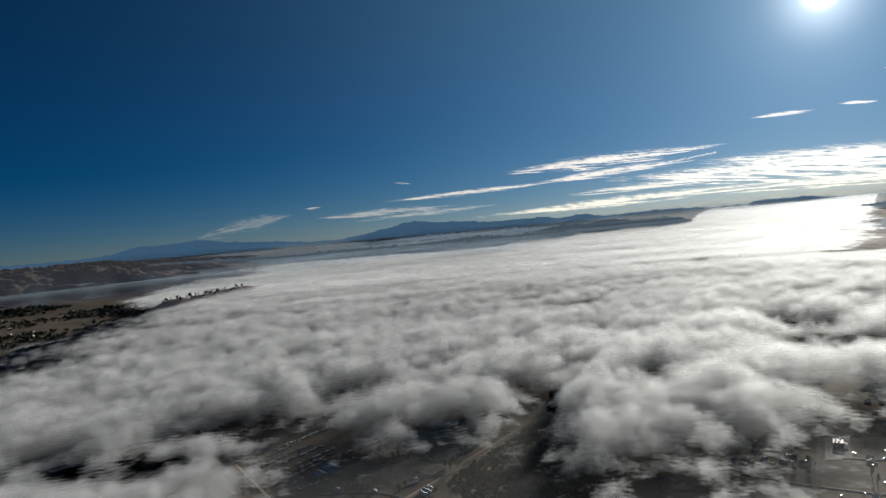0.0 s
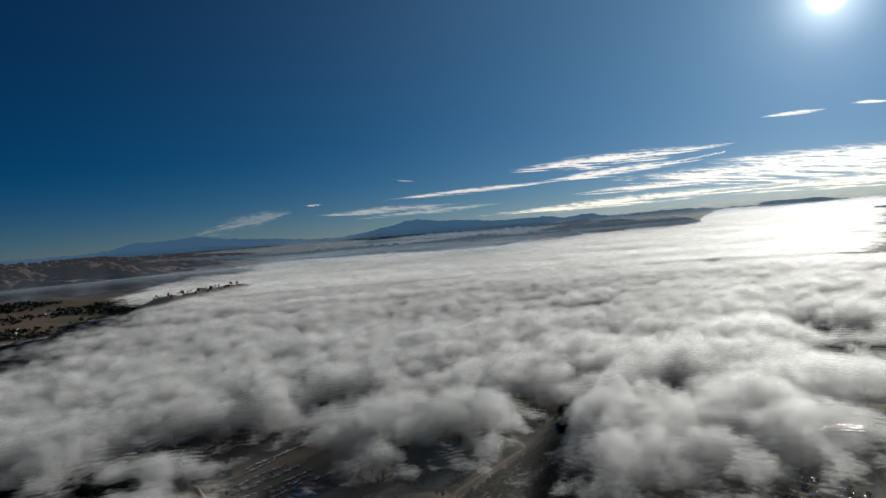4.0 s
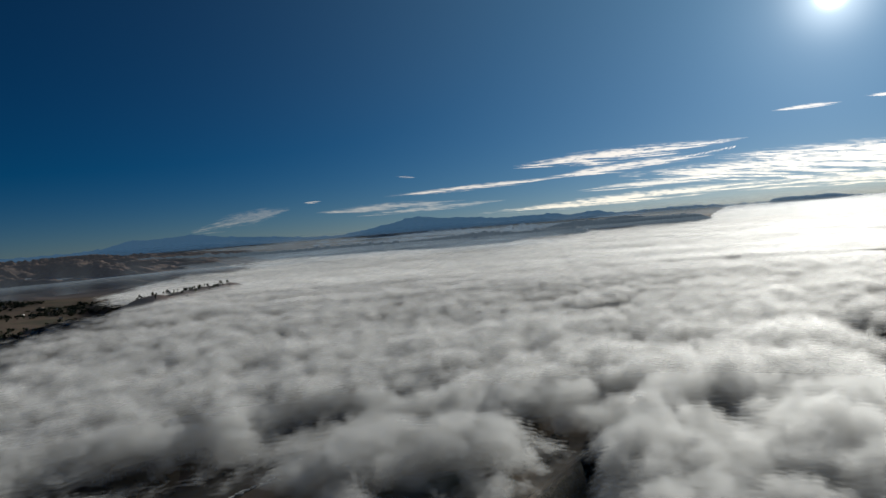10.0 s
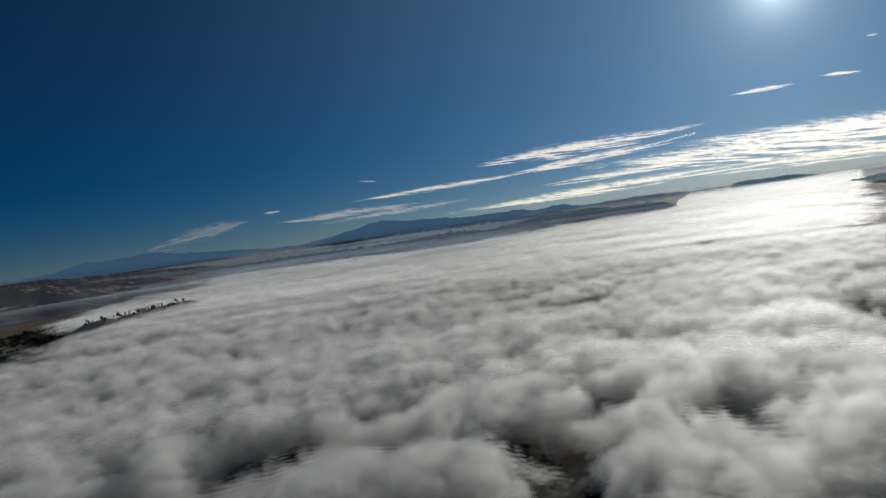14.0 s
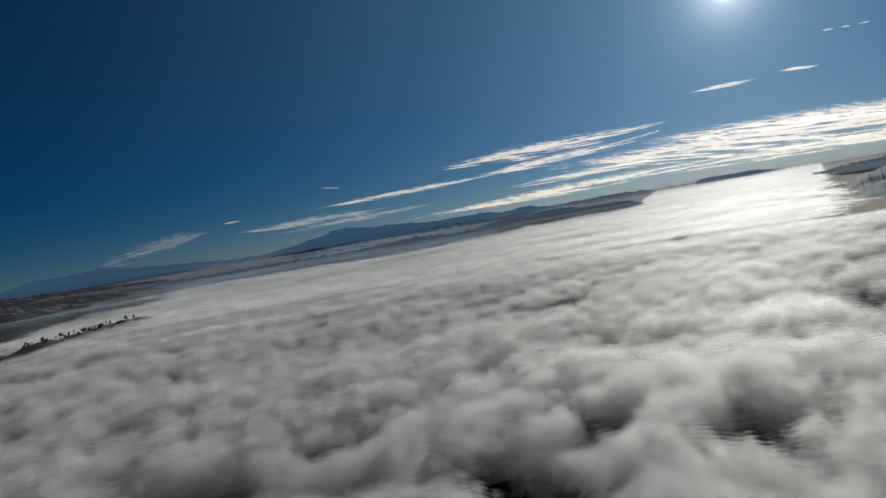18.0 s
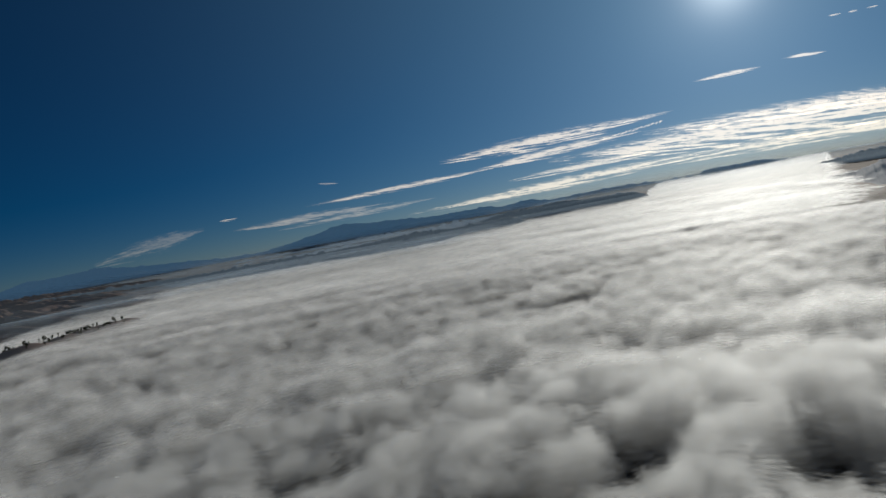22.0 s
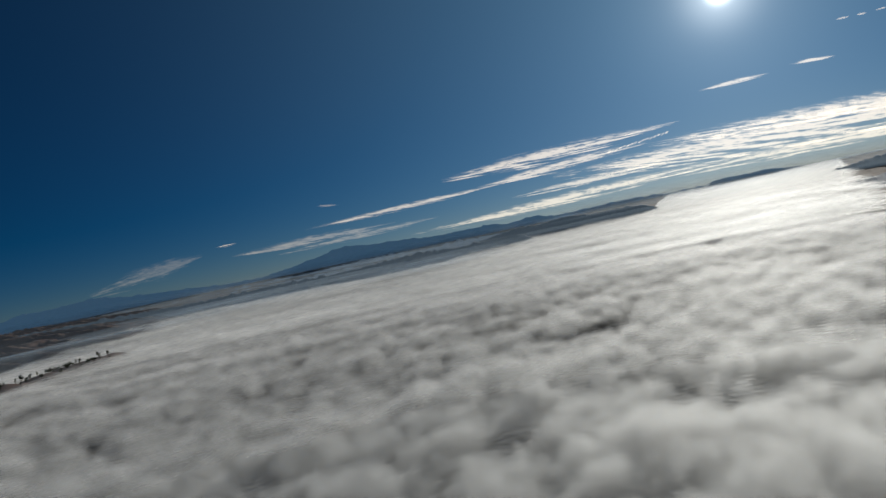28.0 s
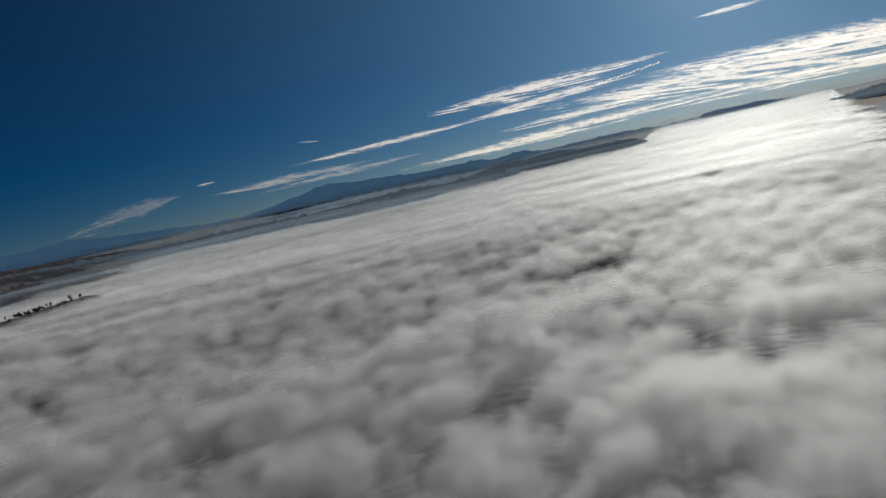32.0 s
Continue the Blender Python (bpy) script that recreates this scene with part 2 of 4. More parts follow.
def openings(x, y):
    c = np.ones_like(x)
    for gx, gy, a, b, turn, deep in GAPS:
        s, k = math.sin(radians(turn)), math.cos(radians(turn))
        u, v = ((x - gx) * k + (y - gy) * s) / a, (-(x - gx) * s + (y - gy) * k) / b
        c = c * (1 - deep * np.exp(-(u * u + v * v) ** 1.3))
    return c


def fog_reach(x, y):
    """1 inside the fog bank, 0 past its rim: the valley's left side, the hills across its end, and the near end."""
    d, az = np.hypot(x, y), np.degrees(np.arctan2(x, y))
    rag = 90 * fbm(x / 420, y / 420, 4, 40)
    left = np.interp(d, [0, 900, 1650, 1950, 2130, 2300, 2430, 2860, 3155, 4740, 5500], [-760, -800, -880, -930, -930, -1010, -1120, -1290, -1350, -1800, -1800])
    end = np.interp(az, [-26, -20, -16, -12, -7.5, -2.7, 2, 4.9, 6.5, 8.7, 14.7, 20.8, 22, 24], [4700, 5450, 5500, 5500, 5250, 5050, 4800, 5000, 5700, 6950, 8000, 8000, 20000, 90000])
    inside = step(-180, 260, x - left + rag) * step(250, -350, d - end + rag)
    # a wooded ridge stands out of the fog
    u, v = (x + 925) * 0.31 + (y - 1960) * 0.95, (x + 925) * 0.95 - (y - 1960) * 0.31
    inside = inside * (1 - 0.95 * step(75, 25, np.abs(v + 0.15 * rag)) * step(-120, 0, u) * step(660, 480, u))
    # the foot of the ridge on the other side
    shore = (x - 1140) * 0.825 - (y - 2050) * 0.565 + rag
    inside = inside * (1 - 0.9 * step(-120, 330, shore) * step(1600, 2100, y))
    return inside * step(300, 430, y + 0.6 * rag)


def puffs(x, y, seed):
    """Round heads of cloud, one in each square of a jittered grid; 0 to 1."""
    i, j = np.floor(x).astype(np.int64), np.floor(y).astype(np.int64)
    top = np.zeros_like(x)
    for a in (-1, 0, 1):
        for b in (-1, 0, 1):
            n = ((i + a) * 374761393 + (j + b) * 668265263 + seed * 974634777) & 0x7FFFFFFF
            n = ((n ^ (n >> 13)) * 1274126177) & 0x7FFFFFFF
            px, py, size = (n & 255) / 255, ((n >> 8) & 255) / 255, 0.65 + 0.4 * ((n >> 16) & 255) / 255
            d2 = ((x - i - a - px) ** 2 + (y - j - b - py) ** 2) / size ** 2
            top = np.maximum(top, np.clip(1 - d2, 0, 1) ** 0.5 * (0.5 + 0.5 * size))
    return top


def fog_height(x, y):
    """Thickness of the fog in metres."""
    d = np.hypot(x, y - 300)
    wx, wy = x + 26 * fbm(x / 110, y / 110, 3, 7), y + 26 * fbm(x / 110, y / 110, 3, 9)
    heads = 9.5 * (puffs(wx / 105, wy / 80, 1) - 0.6) * (1 - 0.6 * step(3000, 9000, d))
    heads = heads + 6.8 * (puffs(wx / 46, wy / 40, 2) - 0.6) * (1 - 0.8 * step(700, 2200, d)) + 3.0 * (puffs(wx / 20, wy / 18, 3) - 0.6) * (1 - step(500, 1500, d))
    waves = fbm(x / 520, y / 230, 4, 21)
    wx, wy = x + 20 * fbm(x / 60, y / 60, 4, 5), y + 20 * fbm(x / 60, y / 60, 4, 6)
    cover = openings(wx, wy) * fog_reach(x, y)
    swell = (1 - 0.9 * step(3500, 9000, d)) * (heads + 9 * waves)
    return cover * (33 + swell) - 9 * (1 - cover)


def fog_sheet(r0, r1, rows, columns, level, dense, ruffle, fade):
    """One sheet of the fog: it lies at a level of the bank, and ends where the bank is thinner."""
    r = np.geomspace(r0, r1, rows)[:, None]
    az = np.radians(np.linspace(-48, 50, columns))[None, :]
    x, y = r * np.sin(az), r * np.cos(az) - 150
    h = fog_height(x, y)
    z = FOG_FLOOR + level + 0.25 * np.clip(h - level, -14, 14) * (1 - step(3000, 8000, r))
    px, py, pz = draw_in(x, y, z)
    sharp = 1.4 - 0.4 * step(700, 1500, r)
    veil = dense * step(fade[0], fade[1], r) * step(fade[3], fade[2], r) + 0 * x
    ob = sheet("fog", px, py, pz, fog_white, depth=sharp * (h - level), veil=veil, ruffle=ruffle * sharp * (1 - 0.45 * step(800, 1900, r)) * (1 - 0.6 * step(2500, 9000, r)) + 0 * x, keep=h - level > -19)
    return tagged(ob, "soft grey-white bank of low fog filling the valley", "fog", kind="stuff")


for level in (3, 7, 11, 15, 18.5, 22, 25, 28, 31, 34, 37, 40, 43.5, 47):
    fog_sheet(430, 2500, 190, 270, level, 0.3, 1.0, (1, 2, 1900, 2500))
for level, dense in ((14, 1.0), (20, 0.5), (26, 0.45), (32, 0.4), (38, 0.4)):
    fog_sheet(1350, 60000, 190, 300, level, dense, 0.7, (1400, 2400, 70000, 80000))


def haze_sheet(d0, d1, z, dense, seed, az0=-60, az1=60, material=None):
    """A thin level veil of haze."""
    r = np.geomspace(d0, d1, 70)[:, None]
    az = np.radians(np.linspace(az0, az1, 150))[None, :]
    x, y = HUB[0] + r * np.sin(az), HUB[1] - 200 + r * np.cos(az)
    rim = step(0, 0.2, (az - az.min()) / np.ptp(az)) * step(1, 0.88, (az - az.min()) / np.ptp(az)) * step(d0, d0 * 1.25, r) * step(d1, d1 * 0.8, r)
    veil = dense * rim * np.clip(0.8 + 0.9 * fbm(x / (0.12 * d0 + 300), y / (0.12 * d0 + 300), 4, seed), 0.1, 1.3)
    px, py, pz = draw_in(x, y, z + 0 * x)
    ob = sheet("haze", px, py, pz, material or haze_white, depth=np.full_like(x, 30.0), veil=veil, ruffle=np.zeros_like(x))
    return tagged(ob, "thin pale haze over the valley", "haze", "valley haze", "stuff")


haze_sheet(260, 1500, 11, 0.08, 301, material=fog_white)
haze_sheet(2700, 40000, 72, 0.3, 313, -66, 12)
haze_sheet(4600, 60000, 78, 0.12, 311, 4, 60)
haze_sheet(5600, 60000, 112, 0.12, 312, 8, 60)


def haze_curtain(d, az0, az1, low, high, dense, seed):
    """An upright sheet added to stand for mist and haze at the foot of a far ridge, thinning upwards; low and high are
    degrees as seen from the hub.
    """
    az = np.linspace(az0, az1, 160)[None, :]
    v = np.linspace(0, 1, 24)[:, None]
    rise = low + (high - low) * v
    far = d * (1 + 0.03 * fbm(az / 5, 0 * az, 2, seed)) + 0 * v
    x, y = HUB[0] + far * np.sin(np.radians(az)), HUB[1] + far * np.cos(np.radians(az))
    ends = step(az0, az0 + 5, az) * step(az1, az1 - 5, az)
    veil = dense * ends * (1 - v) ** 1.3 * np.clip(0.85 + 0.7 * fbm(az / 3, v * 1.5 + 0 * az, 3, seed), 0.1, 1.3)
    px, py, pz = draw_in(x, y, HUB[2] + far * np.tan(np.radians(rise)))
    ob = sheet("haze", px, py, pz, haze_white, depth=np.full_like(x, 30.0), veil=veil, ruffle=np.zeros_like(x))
    return tagged(ob, "pale upright sheet standing for mist before far hills", "haze", "valley haze", "stuff")


haze_curtain(8600, -36, 20, -1.5, -0.2, 0.6, 321)
haze_curtain(14000, -40, 24, -1.0, 0.05, 0.6, 322)
haze_curtain(26000, -50, 30, -0.8, 0.35, 0.6, 323)
haze_curtain(36500, -58, 45, -0.9, 0.25, 0.55, 324)
haze_curtain(52000, 13, 62, -0.8, 0.75, 1.0, 326)
haze_curtain(2850, -62, -19, -2.8, 0.1, 0.34, 327)
haze_curtain(5150, -30, 15, -1.9, -0.55, 0.55, 325)

# ---- land ----
def land_material():
    m, n, l, o = shader("dry_valley_ground")
    b = n.new("ShaderNodeBsdfPrincipled")
    big, small = noise_node(n, l, 0.006, 5), noise_node(n, l, 0.09, 6)
    c = ramp(n, l, big.outputs["Fac"], [(0.35, (0.065, 0.052, 0.04)), (0.5, (0.11, 0.085, 0.064)), (0.65, (0.058, 0.057, 0.038))]).outputs[0]
    l.new(mix(n, l, c, small.outputs["Color"], 0.3, "OVERLAY"), b.inputs["Base Color"])
    b.inputs["Roughness"].default_value, b.inputs["Specular IOR Level"].default_value = 0.95, 0.08
    l.new(b.outputs[0], o.inputs[0])
    return m


def land_height(x, y):
    d = np.hypot(x, y)
    left = step(-850, -1900, x) * step(700, 1500, y)
    roll = 10 * left * (fbm(x / 400, y / 400, 4, 60) + 0.2) + 25 * left * step(1200, 2600, d)
    return np.where(d < 500, 0, roll)


ground_mat = land_material()
r = np.concatenate([[0.5], np.geomspace(30, 60000, 190)])[:, None]
az = np.radians(np.linspace(-180, 180, 541))[None, :]
gx, gy = r * np.sin(az), r * np.cos(az) + 320
px, py, pz = draw_in(gx, gy, land_height(gx, gy))
ground = tagged(sheet("ground", px, py, pz, ground_mat), "dry brown valley floor with faded fields", "ground", kind="structure")


def rock_material(name, low, high, scale, haze_glow=None, strength=0.0):
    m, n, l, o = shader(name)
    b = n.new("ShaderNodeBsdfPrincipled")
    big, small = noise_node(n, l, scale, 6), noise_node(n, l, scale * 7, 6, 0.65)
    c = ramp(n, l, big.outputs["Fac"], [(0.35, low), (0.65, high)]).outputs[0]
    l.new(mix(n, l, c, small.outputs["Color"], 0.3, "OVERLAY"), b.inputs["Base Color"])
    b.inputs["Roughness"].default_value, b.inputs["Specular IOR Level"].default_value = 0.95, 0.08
    # distance haze goes in as emission; the rock itself gives no light
    if haze_glow:
        b.inputs["Emission Color"].default_value, b.inputs["Emission Strength"].default_value = (*haze_glow, 1), strength
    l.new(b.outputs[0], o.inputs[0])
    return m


def mountain_range(name, az0, az1, far, deep, peaks, rough, material, label, seed, columns=420, rows=44, foot=0.0):
    """A range of mountains: peaks are (azimuth, elevation), the turns of its crest, in degrees as seen from the hub."""
    az = np.linspace(az0, az1, columns)[None, :]
    v = np.linspace(0, 1, rows)[:, None]
    prof = np.interp(az, [p[0] for p in peaks], [p[1] for p in peaks])
    kernel = np.hanning(max(5, int(columns * 0.9 / (az1 - az0)))) + 1e-6
    edge = len(kernel) // 2
    prof = np.convolve(np.pad(prof[0], edge, "edge"), kernel / kernel.sum(), "same")[edge:edge + columns][None, :]
    jag = 1.6 * np.abs(fbm(az * 0.9, az * 0 + seed, 6, seed + 3, 0.55)) - 0.3
    ends = step(az0, az0 + 2.5, az) * step(az1, az1 - 2.5, az)
    d = far + (v - 0.5) * deep + 0.12 * deep * fbm(az / 4, az * 0, 2, seed)
    x, y = HUB[0] + d * np.sin(np.radians(az)), HUB[1] + d * np.cos(np.radians(az))
    crest = 1 - np.abs(v - 0.55) / 0.55
    size = 0.2 * deep
    folds = fbm(x / size + 0.4 * fbm(x / size, y / size, 2, seed + 5), y / size, 5, seed, 0.55)
    ridges = 1 - 2 * np.abs(folds)
    top = HUB[2] + far * np.tan(np.radians(prof + rough * jag * ends))
    floor = foot
    shape = np.clip(crest, 0, 1) ** 1.1
    z = floor + (top - floor) * ends * np.clip(shape * (1 - 0.45 * (1 - ridges) * (1 - shape ** 2)), 0, 1.02)
    px, py, pz = draw_in(x, y, z - 20 * (1 - shape))
    return tagged(sheet(name, px, py, pz, material), label, "mountains", kind="structure")


def hills(az0, az1, d0, d1, z0, z1, size, seed, material, label, rows=150, columns=300, fall=6.0):
    """A country of ridged hills that climbs from z0 to z1 with distance."""
    az = np.linspace(az0, az1, columns)[None, :]
    d = np.geomspace(d0, d1, rows)[:, None]
    x, y = HUB[0] + d * np.sin(np.radians(az)), HUB[1] + d * np.cos(np.radians(az))
    wx, wy = x + 0.35 * size * fbm(x / size, y / size, 3, seed + 7), y + 0.35 * size * fbm(x / size, y / size, 3, seed + 8)
    spine = 1 - 2.2 * np.abs(fbm(wx / size, wy / size, 7, seed, 0.55))
    climb = z0 + (z1 - z0) * ((d - d0) / (d1 - d0)) ** 0.8
    ends = step(az0, az0 + 4, az) * step(az1, az1 - 4, az) * step(0, 0.12, (d - d0) / (d1 - d0)) * step(1.0, 0.93, (d - d0) / (d1 - d0))
    climb = climb * (0.3 + 0.7 * step(az1, az1 - fall, az))
    z = climb * ends * np.clip(0.05 + 0.95 * spine, 0, 1.2) + land_height(x, y) - 3
    px, py, pz = draw_in(x, y, z)
    return tagged(sheet("hill_range", px, py, pz, material), label, "hills", kind="structure")


# the blue of the air is put into base colour and emission
hazed_blue = rock_material("far_mountain", (0.05, 0.07, 0.1), (0.08, 0.1, 0.13), 0.006, (0.06, 0.135, 0.23), 0.55)
# ridges given a grey-blue emission in place of the haze before them
hazed_grey = rock_material("grey_ridge", (0.04, 0.045, 0.05), (0.06, 0.06, 0.06), 0.01, (0.07, 0.1, 0.13), 0.6)
hazed_blue_grey = rock_material("hazy_ridge", (0.05, 0.055, 0.06), (0.07, 0.07, 0.07), 0.01, (0.07, 0.105, 0.145), 0.8)
# brown slopes lifted by faint emission as haze would, knoll included
hazed_brown_hill = rock_material("hazed_brown_hill", (0.042, 0.032, 0.027), (0.1, 0.066, 0.05), 0.012, (0.055, 0.06, 0.07), 0.35)
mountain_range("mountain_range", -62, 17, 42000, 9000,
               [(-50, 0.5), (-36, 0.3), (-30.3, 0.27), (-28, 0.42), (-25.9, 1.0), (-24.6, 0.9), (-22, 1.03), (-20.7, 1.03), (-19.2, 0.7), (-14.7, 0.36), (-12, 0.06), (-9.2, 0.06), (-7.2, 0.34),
                (-4.7, 0.8), (-3.6, 1.08), (-2, 1.04), (-0.6, 0.83), (1.8, 0.72), (3.7, 0.46), (7, 0.42), (8.8, 0.45), (10.2, 0.2), (12.5, 0.42), (14, 0.0), (17, -0.2)], 0.17, hazed_blue, "hazy blue mountain range with a broad summit", 11)
mountain_range("mountain_range", 12, 60, 60000, 9000, [(12, 0.0), (19.5, 0.17), (23, -0.05), (25.5, -0.08), (26.8, 0.22), (28.5, 0.17), (30, 0.2), (31.4, -0.05), (33, -0.3), (60, -0.3)], 0.14, hazed_blue, "distant blue mountain behind bright haze", 12)
mountain_range("hill_range", -34, 16, 17000, 3500, [(-20, -0.6), (-8.6, -0.4), (-2.7, -0.3), (-0.4, -0.25), (3, -0.45), (9, -0.4)], 0.26, hazed_blue_grey, "blue-grey hills standing in valley mist", 13)
mountain_range("hill_range", -34, 15, 11500, 2200, [(-14, -0.85), (-8.6, -0.66), (-6, -0.7), (-2, -0.76), (3.5, -0.62), (5.2, -0.56), (8, -0.65)], 0.28, hazed_blue_grey, "hazy grey hills above valley mist", 23)
mountain_range("hill_range", -36, 13, 5700, 1300, [(-26, -0.5), (-22.3, -0.6), (-14, -0.85), (-8, -0.8), (-4.5, -0.95), (3.1, -0.7), (6, -0.85), (8.5, -0.8)], 0.22, hazed_grey, "dark grey hills along the rim of the fog", 14)
mountain_range("hill_range", 5, 23.5, 7500, 1800, [(5, -0.9), (8, -0.75), (9.2, -0.52), (10.7, -0.38), (12.5, -0.44), (14.7, -0.2), (16.5, -0.45), (19, -0.46), (20.6, -0.55), (21.5, -1.0), (23.5, -1.3)], 0.12, hazed_grey, "dark grey ridge rising out of the fog", 15)
hills(-70, -14, 2900, 9500, 90, 180, 1000, 16, hazed_brown_hill, "bare brown hills with dry folded slopes", 190, 420, 17.0)
mountain_range("hill_range", 31, 62, 9000, 2600, [(31, -1.4), (33.7, -0.9), (36.3, -0.5), (37.6, -0.45), (39.8, -0.2), (47, 0.5)], 0.2, hazed_grey, "hazy dark ridge beside the fog", 17)
mountain_range("hill_range", 33.0, 62, 4300, 3000, [(35.5, -1.95), (37.4, -1.35), (38.5, -1.0), (39.8, -0.7), (42, -0.3), (49, 0.3)], 0.25, hazed_grey, "dark hill slope beside the fog", 18)


# ---- sky ----
def cirrus_material():
    """Thin ice cloud: the sunlight it scatters is put in as warm emission, and it casts no shadow."""
    m, n, l, o = shader("cirrus")
    e, clear, add = n.new("ShaderNodeEmission"), n.new("ShaderNodeBsdfTransparent"), n.new("ShaderNodeAddShader")
    e.inputs["Color"].default_value = (1.0, 0.8, 0.56, 1)
    lie, tex, comb = n.new("ShaderNodeCombineXYZ"), n.new("ShaderNodeTexNoise"), n.new("ShaderNodeTexNoise")
    l.new(value(n, "run"), lie.inputs[0])
    l.new(value(n, "across"), lie.inputs[1])
    for k, scale in ((tex, 1.0), (comb, 3.2)):
        k.inputs["Scale"].default_value, k.inputs["Detail"].default_value, k.inputs["Roughness"].default_value = scale, 5, 0.62
        l.new(lie.outputs[0], k.inputs["Vector"])
    grain = maths(n, l, "ADD", maths(n, l, "MULTIPLY", tex.outputs["Fac"], 0.65), maths(n, l, "MULTIPLY", comb.outputs["Fac"], 0.35))
    torn = n.new("ShaderNodeMapRange")
    torn.interpolation_type = "SMOOTHSTEP"
    torn.inputs["From Min"].default_value, torn.inputs["From Max"].default_value = -0.42, 0.34
    l.new(maths(n, l, "SUBTRACT", maths(n, l, "ADD", grain, maths(n, l, "MULTIPLY", value(n, "veil"), 0.42)), 0.62), torn.inputs["Value"])
    l.new(maths(n, l, "MULTIPLY", maths(n, l, "MULTIPLY", value(n, "veil"), torn.outputs[0]), 0.8), e.inputs["Strength"])
    l.new(e.outputs[0], add.inputs[0])
    l.new(clear.outputs[0], add.inputs[1])
    l.new(add.outputs[0], o.inputs[0])
    return m


cirrus_mat = cirrus_material()


def cirrus(az0, el0, az1, el1, width, dense, seed, streak=1.0, rows=36, columns=160, label="thin streaked white cirrus cloud"):
    """A flat streak of high cloud from one direction to another, in degrees."""
    u, v = np.linspace(0, 1, columns)[None, :], np.linspace(-1, 1, rows)[:, None]
    az = az0 + (az1 - az0) * u
    el = el0 + (el1 - el0) * u + v * width * (0.5 + 0.5 * np.sin(np.pi * u)) + 0.0 * az
    az = az + 0.0 * v
    long = max(abs(az1 - az0), 0.5)
    sv = v + 0 * u
    run = u * long + 0 * v
    n1 = fbm(run * 0.22 * streak + 0.5 * sv, sv * (2.2 + 2.5 * width) + 0.25 * run, 6, seed, 0.62)
    n2 = fbm(run * 1.1, sv * 6 * width + run * 0.9, 4, seed + 9, 0.6)
    taper = np.sin(np.pi * np.clip(u * 0.94 + 0.03, 0, 1)) ** 0.5
    body = np.clip(taper * 1.0 - 0.12 - np.abs(v + 0.7 * n1), 0, 1)
    veil = dense * step(-0.03, 0.7, body * (1.0 + 1.4 * n1 + 0.8 * n2)) * step(1.0, 0.75, np.abs(v))
    a, e = np.radians(az), np.radians(el)
    dist = 4640.0
    x, y, z = HUB[0] + dist * np.cos(e) * np.sin(a), HUB[1] + dist * np.cos(e) * np.cos(a), HUB[2] + dist * np.sin(e)
    return tagged(sheet("cirrus_cloud", x, y, z, cirrus_mat, veil=veil, run=run * 0.55 + 7.0 * seed, across=(el + 0.0 * u) * 2.6 + 0.4 * run, keep=veil > 0.004), label, "cloud", "high clouds", "stuff")


cirrus(14.5, 3.05, 50, 1.9, 1.45, 1.0, 101, rows=90, columns=320, label="broad white cirrus sheet with rippled edge")
cirrus(22, 3.85, 46, 2.6, 0.85, 1.0, 121, rows=70, columns=260, label="broad white cirrus sheet with rippled edge")
cirrus(5.8, 4.65, 23, 5.0, 0.8, 0.95, 102, rows=60, columns=220)
cirrus(8.5, 3.5, 22, 4.1, 0.55, 0.9, 103, rows=50)
cirrus(11, 2.15, 25, 2.35, 0.38, 0.85, 104)
cirrus(2.5, 0.85, 30, 1.6, 0.55, 0.9, 105, columns=240)
cirrus(20, 1.2, 52, 1.1, 0.6, 0.9, 125, columns=240)
cirrus(-5.6, 3.0, 11, 3.45, 0.3, 0.8, 106)
cirrus(-11.4, 2.05, 1.5, 2.15, 0.42, 0.45, 107)
cirrus(-8, 1.5, 5, 1.9, 0.35, 0.4, 117)
cirrus(-21.5, 1.2, -13.5, 2.6, 0.9, 0.25, 108, label="faint ragged white cloud over mountains")
cirrus(26.2, 6.85, 31, 6.8, 0.26, 0.95, 109, columns=80)
cirrus(32.3, 7.0, 35.2, 6.75, 0.22, 0.95, 110, columns=60)
cirrus(20.2, 4.95, 24.6, 5.05, 0.2, 0.85, 111, columns=60)
cirrus(-12.4, 2.95, -10.8, 3.0, 0.12, 0.7, 112, columns=50)
cirrus(-4.4, 4.65, -2.6, 4.4, 0.1, 0.6, 113, columns=50)
cirrus(35.6, 9.05, 36.4, 9.0, 0.1, 0.8, 114, columns=40)
cirrus(36.8, 8.95, 37.4, 8.9, 0.09, 0.8, 115, columns=40)
cirrus(37.8, 8.9, 38.6, 8.85, 0.1, 0.8, 116, columns=40)
# the row of small ripples along the cloud's edge
for k in range(16):
    f = k / 15
    cirrus(18.9 + 4.4 * f, 3.95 + 0.42 * f + 0.05 * math.sin(k * 2.1), 19.25 + 4.4 * f, 4.08 + 0.42 * f, 0.1, 0.9, 140 + k, columns=24, rows=14, label="small ripple of white cloud")

# ---- materials of things ----
asphalt = plain("asphalt", (0.05, 0.05, 0.052), 0.9, 0, 0.08, 0.3)
dirt = plain("dirt_track", (0.24, 0.19, 0.135), 0.95, 0, 0.06, 0.25)
sand = plain("pale_sand", (0.3, 0.24, 0.17), 0.95, 0, 0.05, 0.3, 9)
tilled = plain("tilled_field", (0.09, 0.062, 0.045), 0.95, 0, 0.03, 0.35, 12)
dry_grass = plain("dry_grass", (0.15, 0.12, 0.075), 0.95, 0, 0.04, 0.35, 12)
white_metal = plain("white_metal", (0.8, 0.8, 0.77), 0.6, 0.0, 0.7, 0.12)
cream_wall = plain("cream_render", (0.5, 0.46, 0.38), 0.85, 0, 0.5, 0.15)
